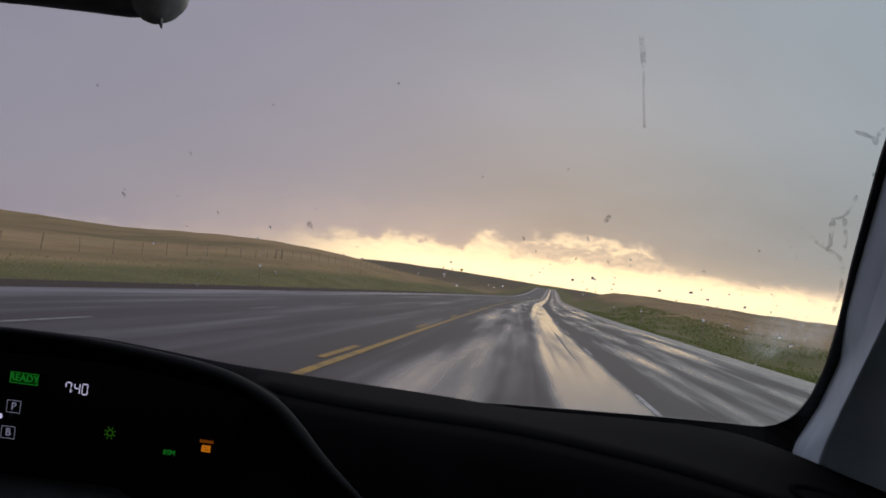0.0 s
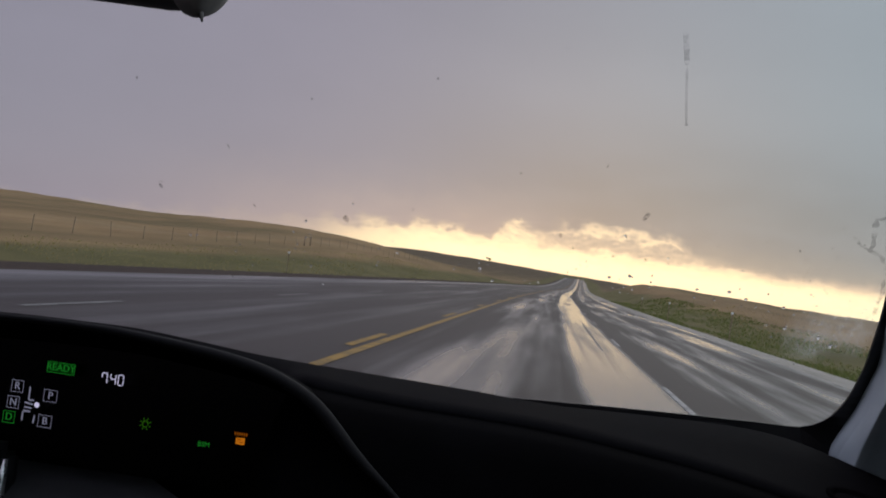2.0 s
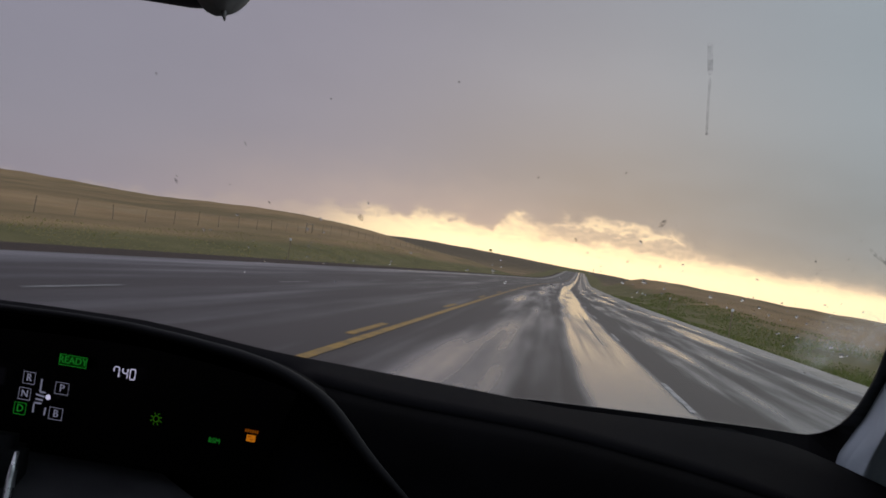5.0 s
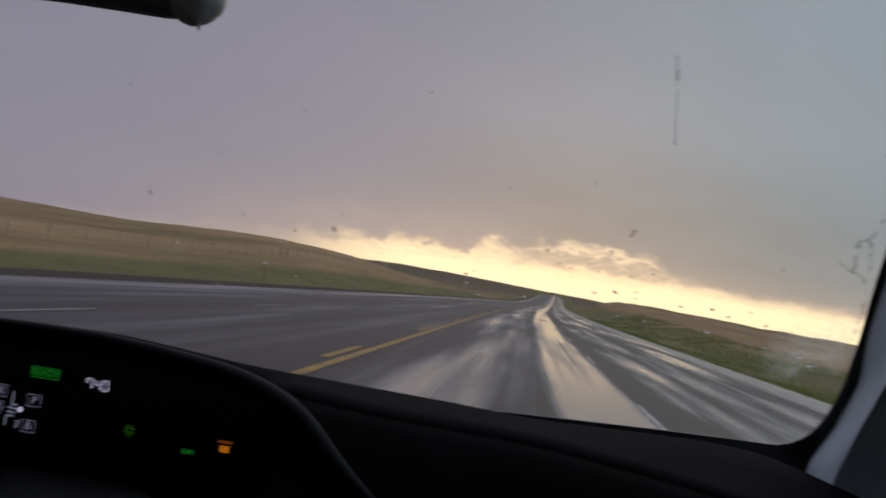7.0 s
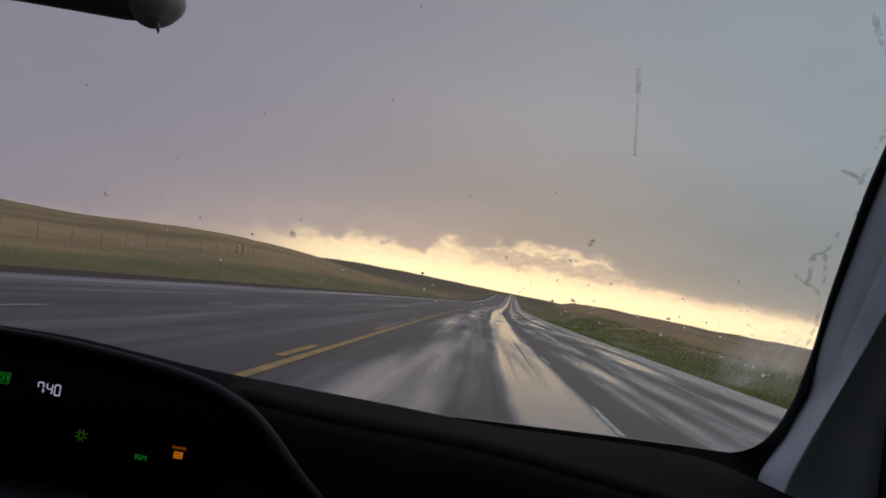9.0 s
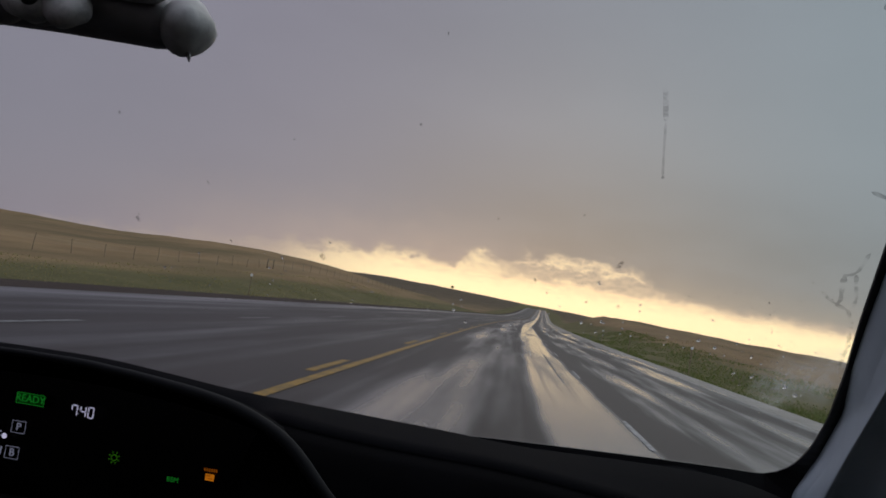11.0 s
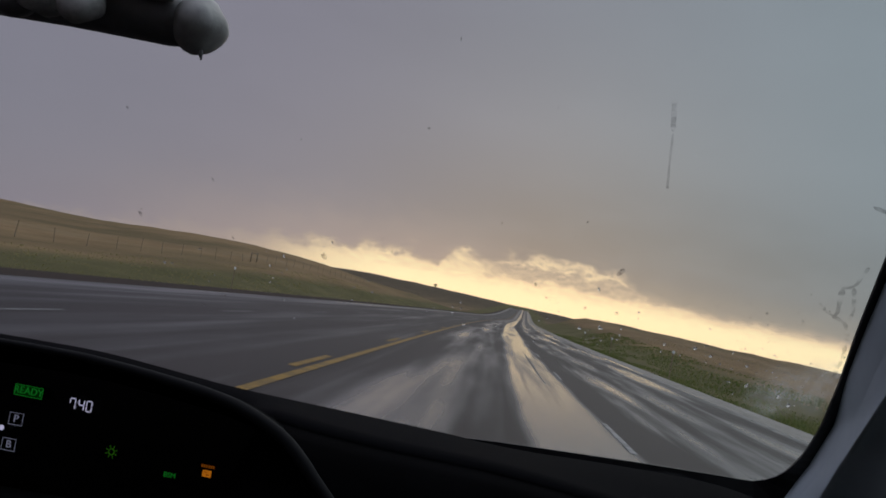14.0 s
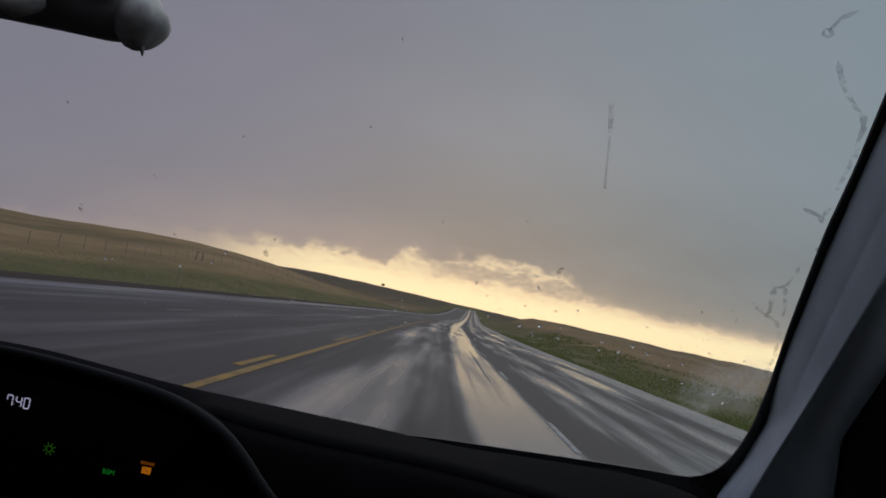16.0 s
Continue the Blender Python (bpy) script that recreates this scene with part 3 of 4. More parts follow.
POSTS = ((7.0, 42.0), (7.3, 66.0), (7.9, 92.0), (-12.0, 50.0))
marker_posts()


def shrub(x, y, size, seed):
    rnd = random.Random(seed)
    z = land(x, y)
    s = thing("shrub", "low dark green shrub on the prairie", "shrub", "prairie shrubs", at=(x, y, z))
    bm = bmesh.new()
    for i in range(5):
        t = math.tau * i / 5
        tube(bm, [(0, 0, -0.1), (0.25 * size * math.cos(t), 0.25 * size * math.sin(t), size * 0.55)], [0.05 * size, 0.015 * size], 5)
    part("stem", bm, M_POST, s)
    pts, faces = [], []
    for _ in range(700):
        d = Vector((rnd.gauss(0, 1), rnd.gauss(0, 1), rnd.gauss(0, 0.7))).normalized() * rnd.uniform(0.4, 1.0) ** 0.5
        c = Vector((d.x * 0.62, d.y * 0.62, 0.55 + d.z * 0.42)) * size * (1 + 0.25 * noise.noise(d * 2.0 + Vector((seed, 0, 0))))
        a = Vector((rnd.gauss(0, 1), rnd.gauss(0, 1), rnd.gauss(0, 1))).normalized() * 0.07 * size
        b = a.orthogonal().normalized() * 0.045 * size
        n = len(pts)
        pts += [tuple(c - a), tuple(c + b), tuple(c + a), tuple(c - b)]
        faces.append((n, n + 1, n + 2, n + 3))
    me = bpy.data.meshes.new("leaves")
    me.from_pydata(pts, [], faces)
    me.materials.append(M_GREEN)
    new("leaves", me).parent = s


for i, (x, y, size) in enumerate(((-62.0, 1120.0, 3.0),)):
    shrub(x, y, size, 20 + i)


# ---- the car's cabin ----
CABIN = Matrix(((1.0468, -0.0020, -0.0318, 0.0356), (-0.0477, 1.5521, 0.0555, -0.0621), (0.0290, 0.0101, 1.0476, -0.0533), (0, 0, 0, 1)))
DISPLAY = Matrix(((1.0053, 0.0000, -0.0091, 0.0003), (-0.0282, 1.5500, 0.0068, -0.0046), (0.0098, 0.0000, 1.0247, -0.0313), (0, 0, 0, 1)))
MIRROR = Matrix(((1.6304, -0.0030, -0.0495, 0.0592), (-0.0743, 2.4175, 0.0864, -0.0978), (0.0451, 0.0157, 1.6317, -0.7103), (0, 0, 0, 1)))
SEAT = CABIN
CREST = [(-1.30, 0.955), (-0.95, 0.972), (-0.75, 0.986), (-0.58, 0.990), (-0.45, 0.990), (-0.36, 0.982), (-0.29, 0.975), (-0.16, 0.970),
         (-0.03, 0.965), (0.04, 0.960), (0.17, 0.963), (0.28, 0.962), (0.33, 0.951), (0.37, 0.938), (0.42, 0.922), (0.52, 0.898)]
BROW = [(-1.30, 0.95), (-0.80, 0.975), (-0.40, 0.985), (-0.234, 0.981), (-0.119, 0.969), (0.043, 0.964), (0.197, 0.945), (0.328, 0.917), (0.52, 0.880)]


def build_dashboard():
    dash = thing("dashboard", "dark textured plastic dashboard below a windscreen", "dashboard")
    xs = [-1.30 + 1.82 * i / 90 for i in range(91)]
    rows = []
    def inside(x):
        return smooth01((-0.19 - x) / 0.08) * smooth01((x + 0.90) / 0.05)

    for x in xs:
        c, b = eased(CREST, x, 0.03), eased(BROW, x, 0.04)
        open_pad = [(1.14, c - 0.085), (1.02, c - 0.042), (0.93, c - 0.015), (0.86, c), (0.80, (c * 2 + b) / 3 + 0.001), (0.745, b + 0.003),
                    (0.715, b - 0.001), (0.695, b - 0.010), (0.68, b - 0.026), (0.665, b - 0.06), (0.645, b - 0.12), (0.62, b - 0.19)]
        under_hood = [(1.14, c - 0.085), (1.02, c - 0.042), (0.93, c - 0.015), (0.86, c), (0.845, c - 0.004), (0.83, c - 0.012),
                      (0.82, c - 0.03), (0.80, c - 0.06), (0.78, c - 0.09), (0.75, c - 0.12), (0.73, c - 0.15), (0.72, c - 0.17)]
        w = inside(x)
        rows.append([(x, p[0] * (1 - w) + q[0] * w, p[1] * (1 - w) + q[1] * w) for p, q in zip(open_pad, under_hood)])
    part("top_pad", thick(sheet_mesh([r[:7] for r in rows]), 0.006), M_PAD, dash, "soft charcoal top pad with cabin shade in its colour", True)
    part("front_pad", thick(sheet_mesh([[(x, y + 0.002, z - 0.001) for x, y, z in r[6:7]] + r[7:] for r in rows]), 0.006), M_DASH, dash, "black front face, its shade put into the colour", True)
    rows = []
    for x in xs[::2]:
        b = eased(BROW, x, 0.04)
        w = smooth01((-0.02 - x) / 0.06) * smooth01((x + 0.90) / 0.05)
        near = 0.07 * w * smooth01((x + 0.34) / 0.10)
        plain = [(0.628, b - 0.185), (0.606, b - 0.20), (0.590, b - 0.24), (0.585, b - 0.34), (0.62, b - 0.46), (0.70, 0.42)]
        below = [(0.712, 0.868), (0.69, 0.862), (0.665, 0.845), (0.63, 0.79), (0.60, 0.70), (0.66, 0.42)]
        rows.append([(x, p[0] * (1 - w) + q[0] * w - near, p[1] * (1 - w) + q[1] * w) for p, q in zip(plain, below)])
    part("lower_panel", thick(sheet_mesh(rows), 0.006), M_DASH_LOW, dash, "charcoal lower panel", True)
    # flat oval air outlet at the passenger's end, let into the pad
    def pad_z(x, y):
        c, b = eased(CREST, x, 0.03), eased(BROW, x, 0.04)
        return float(np.interp(y, [0.68, 0.695, 0.715, 0.745, 0.80, 0.86], [b - 0.026, b - 0.010, b - 0.001, b + 0.003, (c * 2 + b) / 3 + 0.001, c]))

    ring = []
    for i in range(41):
        t = math.tau * i / 40
        row = []
        for d, e in ((0.005, -0.004), (0.004, 0.0015), (0.0, 0.0025), (-0.003, 0.0012), (-0.005, -0.003)):
            x, y = 0.360 + (0.046 + d) * math.cos(t), 0.757 + (0.018 + d) * math.sin(t)
            row.append((x, y, pad_z(x, y) + e))
        ring.append(row)
    # the ring's black colour stands in for an oval of shade
    vent = part("air_outlet", sheet_mesh(ring), M_DASH, dash, "flat oval air outlet, its shade put in as black", True)
    for i in range(5):
        y = 0.744 + i * 0.0065
        half = 0.042 * math.sqrt(max(0.0, 1 - ((y - 0.757) / 0.018) ** 2))
        z = pad_z(0.360, y)
        part("slat", box((0.360 - half, y - 0.0024, z - 0.002), (0.360 + half, y + 0.0024, z + 0.0012)), M_HOOD, vent)
    return dash


build_dashboard()

ARCH = [(-0.86, 0.86), (-0.82, 0.915), (-0.76, 0.965), (-0.68, 0.997), (-0.58, 1.010), (-0.474, 1.0135), (-0.416, 1.0145), (-0.359, 1.0132), (-0.303, 1.008), (-0.248, 1.0012),
        (-0.2096, 0.9932), (-0.1764, 0.9795), (-0.155, 0.966), (-0.1400, 0.949), (-0.1160, 0.926), (-0.0930, 0.9085), (-0.05, 0.872)]


def build_cluster():
    cl = thing("instrument_cluster", "black hooded digital instrument cluster with lit indicators", "instrument cluster")
    xs = [-0.86 + 0.81 * i / 80 for i in range(81)]
    mid = Vector((-0.45, 0, 0.90))
    rows = []
    for x in xs:
        z = eased(ARCH, x, 0.012)
        out = (Vector((x, 0, z)) - mid).normalized()
        p = lambda y, o: (x + out.x * o, y, z + out.z * o)
        rows.append([p(0.712, -0.014), p(0.672, -0.011), p(0.662, -0.008), p(0.657, -0.003), p(0.660, 0.0), p(0.668, -0.001), p(0.682, -0.006), p(0.70, -0.014), p(0.73, -0.032), p(0.78, -0.075), p(0.80, -0.10)])
    part("hood", sheet_mesh(rows), M_HOOD, cl, "curved black hood, shade in its colour, with a soft edge", True)
    edge, highlight_width = [], []
    for x in xs[1:-1]:
        # the rim swells where the lip's highlight is broad; its paler colour holds that light
        highlight_width.append(float(np.interp(x, [-0.86, -0.40, -0.22, -0.14, -0.09, -0.05], [0.0032, 0.0032, 0.0054, 0.0056, 0.0030, 0.0020])))
        z = eased(ARCH, x, 0.012)
        out = (Vector((x, 0, z)) - mid).normalized()
        edge.append((x - out.x * 0.0015, 0.6585, z - out.z * 0.0015))
    part("hood_edge", tube(bmesh.new(), edge, highlight_width, 10), M_EDGE, cl, "soft charcoal rim with an edge highlight put into colour and width", True)
    part("hood_foot", box((-0.090, 0.636, 0.877), (-0.052, 0.664, 0.890), 0.004), M_FACE, cl, "small black foot of the hood")
    # dark face inside the hood
    bm = bmesh.new()
    top = [bm.verts.new((x, 0.724, eased(ARCH, x, 0.012) - 0.030)) for x in xs[2:-2]]
    bot = [bm.verts.new((x, 0.724, 0.845)) for x in xs[2:-2]]
    for i in range(len(top) - 1):
        bm.faces.new((bot[i], bot[i + 1], top[i + 1], top[i]))
    face = part("display", thick(bm, 0.006), M_FACE, cl, "dark glossy display")
    return cl, face


CLUSTER, FACE = build_cluster()


def words(text, size, x, z, mat, parent, name, label="", lean=0.0, y=0.7095, stretch=1.0):
    cu = bpy.data.curves.new(name, "FONT")
    cu.body, cu.size, cu.align_x, cu.align_y, cu.shear, cu.extrude, cu.resolution_u = text, size, "CENTER", "CENTER", lean, 0.0003, 3
    tmp = new(name, cu)
    bpy.context.view_layer.update()
    me = bpy.data.meshes.new_from_object(tmp.evaluated_get(bpy.context.evaluated_depsgraph_get()))
    bpy.data.objects.remove(tmp)
    me.materials.clear()
    me.materials.append(mat)
    ob = new(name, me)
    ob.parent = parent
    me.transform(SEAT @ pose(x, y, z, 90, 0, 0) @ Matrix.Diagonal((stretch, 1, 1, 1)))
    return tagged(ob, label=label) if label else ob


def frame_box(x, z, w, h, bar, y=0.7095, bm=None):
    """A thin rectangular outline facing the seats."""
    bm = bm or bmesh.new()
    for lo, hi in (((x - w, z + h - bar), (x + w, z + h)), ((x - w, z - h), (x + w, z - h + bar)), ((x - w, z - h + bar), (x - w + bar, z + h - bar)), ((x + w - bar, z - h + bar), (x + w, z + h - bar))):
        vs = [bm.verts.new(p) for p in ((lo[0], y, lo[1]), (hi[0], y, lo[1]), (hi[0], y, hi[1]), (lo[0], y, hi[1]))]
        bm.faces.new(vs)
    return bm


def bars(list_of, y=0.7095):
    bm = bmesh.new()
    for x0, z0, x1, z1, w in list_of:
        d = Vector((x1 - x0, 0, z1 - z0))
        n = Vector((-d.z, 0, d.x)).normalized() * w / 2
        a, b = Vector((x0, y, z0)), Vector((x1, y, z1))
        bm.faces.new([bm.verts.new(p) for p in (a - n, b - n, b + n, a + n)])
    return bm


def seven(digit, x, z, w, h, bar):
    """The lit bars of one figure of a clock."""
    a, b, c, d = x - w, x + w, z + h, z - h
    g = bar * 0.35
    seg = {"t": (a + g, c, b - g, c, bar), "m": (a + g, z, b - g, z, bar), "u": (a + g, d, b - g, d, bar), "p": (a, z + g, a, c - g, bar), "q": (b, z + g, b, c - g, bar),
           "r": (a, d + g, a, z - g, bar), "s": (b, d + g, b, z - g, bar)}
    return [seg[s] for s in {"7": "ptqs", "4": "pmqs", "0": "tpqrsu"}[digit]]


SEAT = DISPLAY
# clock
marks = []
for d, x in (("7", -0.3958), ("4", -0.3866), ("0", -0.3784)):
    marks += seven(d, x, 0.9572, 0.0027, 0.0051, 0.0011)
part("clock_figures", bars(marks), L_WHITE, FACE, "white lit clock figures")
part("clock_colon", bars([(-0.3920, 0.9595, -0.3908, 0.9595, 0.0012), (-0.3920, 0.9545, -0.3908, 0.9545, 0.0012)]), L_DIM, FACE)
# ready badge
part("ready_badge", bars([(-0.4585, 0.9605, -0.4285, 0.9605, 0.0105)], 0.7100), lit("display_dark_green", (0.02, 0.40, 0.03), 0.036), FACE, "green ready badge")
part("ready_frame", frame_box(-0.4435, 0.9605, 0.0150, 0.0056, 0.0007), L_GREEN, FACE, "green lit outline")
words("READY", 0.0100, -0.4435, 0.9605, L_GREEN, FACE, "ready_word", "green lit word")
# gear positions
for ch, x, z in (("R", -0.4875, 0.9365), ("N", -0.4898, 0.9200), ("P", -0.4508, 0.9315), ("B", -0.4532, 0.9055)):
    part("gear_frame", frame_box(x, z, 0.0066 if ch in "RN" else 0.0074, 0.0062, 0.0006), L_DIM, FACE)
    words(ch, 0.0105, x, z, L_DIM, FACE, "gear_letter")
part("gear_frame", frame_box(-0.4924, 0.9046, 0.0066, 0.0062, 0.0007), L_GREEN, FACE, "lit green drive mark")
words("D", 0.0105, -0.4924, 0.9046, L_GREEN, FACE, "gear_letter")
part("shift_pattern", bars([(-0.4735, 0.9375, -0.4735, 0.9245, 0.0018), (-0.4735, 0.9245, -0.4675, 0.9245, 0.0018), (-0.4775, 0.9215, -0.4680, 0.9203, 0.0018), (-0.4770, 0.9170, -0.4690, 0.9165, 0.0018),
                            (-0.4780, 0.9120, -0.4780, 0.9030, 0.0018), (-0.4780, 0.9130, -0.4700, 0.9130, 0.0018), (-0.4650, 0.9100, -0.4655, 0.9020, 0.0018)]), L_DIM, FACE)
bm = bmesh.new()
bmesh.ops.create_circle(bm, cap_ends=True, segments=14, radius=0.0028, matrix=pose(-0.4640, 0.7095, 0.9205, 90, 0, 0))
part("shift_dot", bm, L_WHITE, FACE)
# headlamp sign
rays = [(-0.3465 + 0.0042 * math.cos(t), 0.9180 + 0.0042 * math.sin(t), -0.3465 + 0.0064 * math.cos(t), 0.9180 + 0.0064 * math.sin(t), 0.0010) for t in (math.tau * (i + 0.5) / 8 for i in range(8))]
rays += [(-0.3465 + 0.0030 * math.cos(t), 0.9180 + 0.0030 * math.sin(t), -0.3465 + 0.0030 * math.cos(t + 0.53), 0.9180 + 0.0030 * math.sin(t + 0.53), 0.0011) for t in (math.tau * i / 12 for i in range(12))]
part("headlamp_sign", bars(rays), lit("display_olive", (0.13, 0.55, 0.02), 0.10), FACE, "green headlamp sign")
words("BSM", 0.0070, -0.2832, 0.9066, L_GREEN, FACE, "warning_word", "green lit letters")
# amber airbag sign
part("airbag_sign", bars([(-0.2507, 0.9152, -0.2415, 0.9152, 0.0066)]), L_AMBER, FACE, "amber lit warning sign")
part("airbag_word", bars([(-0.2530 + 0.0024 * i, 0.9222, -0.2514 + 0.0024 * i, 0.9222, 0.0030) for i in range(6)]), lit("display_dim_amber", (1.0, 0.26, 0.01), 0.13), FACE, "dim amber letters")
part("airbag_mark", bars([(-0.2490, 0.9168, -0.2455, 0.9168, 0.0010), (-0.2470, 0.9143, -0.2432, 0.9143, 0.0010)], 0.7088), lit("display_deep_amber", (1.0, 0.22, 0.01), 0.16), FACE)
part("speed_block", bars([(-0.5395, 0.9303, -0.5275, 0.9303, 0.0175)]), L_WHITE, FACE, "white lit figure block")


SEAT = CABIN


def build_column():
    """Dark shroud with a silver edge in front of the cluster."""
    st = thing("steering_wheel", "dark steering wheel spoke with a silver edge", "steering wheel")
    part("spoke", box((-0.65, 0.655, 0.02), (-0.449, 0.695, 0.893), 0.012), M_EDGE, st, "", True)
    bm = tube(bmesh.new(), [(-0.4450, 0.660, 0.884), (-0.4440, 0.656, 0.86), (-0.4435, 0.654, 0.79), (-0.4435, 0.654, 0.70)], [0.0024, 0.0040, 0.0044, 0.0044], 8)
    part("silver_strip", bm, M_SILVER, st, "satin silver edge strip", True)


build_column()
SEAT = Matrix()

# ---- windscreen, pillar and the rest of the shell ----
EDGE = [(0.366, 1.447, 0.9678), (0.380, 1.435, 0.9754), (0.392, 1.410, 0.9904), (0.396, 1.363, 1.0192), (0.391, 1.298, 1.0583), (0.375, 1.209, 1.1121), (0.355, 1.118, 1.1674), (0.328, 0.976, 1.2536), (0.318, 0.901, 1.2991), (0.301, 0.802, 1.3590), (0.247, 0.614, 1.4730)]


def along(points, n):
    """n points spaced evenly along a smoothed line."""
    pts = [Vector(p) for p in points]
    out = []
    cuts = [0.0]
    for a, b in zip(pts, pts[1:]):
        cuts.append(cuts[-1] + (b - a).length)
    for i in range(n):
        s = cuts[-1] * i / (n - 1)
        q = Vector((0, 0, 0))
        for w in (-0.012, 0.0, 0.012):
            v = min(cuts[-1], max(0.0, s + w))
            q += Vector([float(np.interp(v, cuts, [p[c] for p in pts])) for c in range(3)]) / 3
        out.append(q)
    return out


def glass_z(y):
    return 1.845 - 0.606 * y


def build_windscreen():
    rows = []
    for i in range(24):
        y = 0.58 + 0.98 * i / 23
        right = float(np.interp(y, [0.58, 0.90, 1.20, 1.45, 1.60], [0.26, 0.345, 0.41, 0.45, 0.48]))
        rows.append([(-1.32 + (right + 1.32) * j / 20, y, glass_z(y)) for j in range(21)])
    ob = linked("windscreen", sheet_mesh([r[::-1] for r in rows]), M_GLASS)
    ob.visible_shadow = False
    tagged(ob, "raked car windscreen flecked with rain and insects", "windscreen", kind="structure")
    line = [(-0.065, 1.491, 0.9417), (0.026, 1.476, 0.9506), (0.116, 1.466, 0.9563), (0.229, 1.455, 0.9632), (0.320, 1.448, 0.9673)] + EDGE
    pts = along(line, 80)
    rows = []
    for i, p in enumerate(pts):
        a, b = pts[max(0, i - 1)], pts[min(len(pts) - 1, i + 1)]
        d = (b - a).normalized()
        n = Vector((d.z, 0, -d.x)).normalized()
        corner = smooth01((p.x - 0.26) / 0.1) * (1 - smooth01((p.z - 1.0) / 0.1))
        w = 0.009 + 0.042 * corner + 0.009 * (1 - smooth01((p.x - 0.2) / 0.1))
        q = p + n * w
        rows.append([tuple(p), tuple((p + q) / 2 + Vector((0, 0.001, 0))), tuple(q)])
    tagged(linked("windscreen_border", thick(sheet_mesh(rows), 0.003), M_FRIT), "black printed border round the windscreen glass", "trim", kind="structure")


build_windscreen()

RIDGE = [(0.400, 1.310, 0.9383), (0.399, 1.288, 0.9660), (0.392, 1.210, 1.0215), (0.368, 1.010, 1.1338), (0.340, 0.818, 1.2349), (0.310, 0.661, 1.3080), (0.267, 0.497, 1.4430)]
OUTER = [(0.507, 1.307, 0.8959), (0.497, 1.284, 0.9357), (0.427, 1.113, 1.0684), (0.398, 0.956, 1.1443), (0.355, 0.747, 1.2244), (0.305, 0.570, 1.2570), (0.275, 0.400, 1.3860)]
WINDOW = [(0.545, 1.084, 0.8898), (0.534, 1.079, 0.9469), (0.470, 0.994, 1.0996), (0.445, 0.905, 1.1418), (0.408, 0.768, 1.1941), (0.363, 0.640, 1.2276), (0.334, 0.441, 1.3509)]
FOOT = [(0.404, 1.520, 0.9080), (0.402, 1.474, 0.9440), (0.408, 1.432, 0.9709), (0.410, 1.377, 1.0045), (0.401, 1.275, 1.0665), (0.377, 1.188, 1.1189), (0.364, 1.125, 1.1572), (0.339, 0.989, 1.2396), (0.320, 0.869, 1.3125), (0.310, 0.803, 1.3526), (0.252, 0.607, 1.4711)]


def build_pillar():
    n = 50
    a, g, c = along(FOOT, n), along(RIDGE, n), along(OUTER, n)
    rows = []
    for p, q, r in zip(a, g, c):
        t = Vector((-0.12, -0.98, 0.1))
        face = [(0.03, 0.0012), (0.22, 0.009), (0.44, 0.010), (0.47, 0.0065), (0.50, 0.0065), (0.53, 0.0095), (0.62, 0.0080), (0.74, 0.0040), (0.85, -0.0008), (0.94, -0.0060), (1.0, -0.0105)]
        side = [(0.10, -0.0165), (0.20, -0.0205), (0.32, -0.0222), (0.46, -0.0190), (0.58, -0.0075), (0.72, 0.004), (0.86, 0.008), (0.95, 0.005), (0.99, 0.002), (1.0, -0.001)]
        rows.append([tuple(p + Vector((0.004, 0.02, 0))), tuple(p)] + [tuple(p.lerp(q, w) + t * h) for w, h in face] + [tuple(q.lerp(r, w) + t * h) for w, h in side]
                    + [tuple(r + Vector((0.012, 0.03, 0.0))), tuple(r.lerp(p, 0.5) + Vector((0.012, 0.09, 0.0)))])
    tagged(linked("pillar_trim", sheet_mesh(rows, True), M_TRIM, smooth=True), "light grey moulded windscreen pillar trim", "trim", kind="structure")
    w = along(WINDOW, n)
    rows = [[tuple(p + Vector((0.010, 0.030, 0))), tuple(p.lerp(q, 0.01) + Vector((0.002, 0.006, 0))), tuple(p.lerp(q, 0.2) + Vector((0.0, -0.004, 0))), tuple(p.lerp(q, 0.5)), tuple(p.lerp(q, 0.8) + Vector((-0.002, -0.006, 0))), tuple(q), tuple(q + Vector((0.012, 0.02, 0)))] for p, q in zip(c, w)]
    tagged(linked("door_frame", sheet_mesh(rows, True), M_SEAL, smooth=True), "black door frame beside the side window", "door frame", kind="structure")


build_pillar()


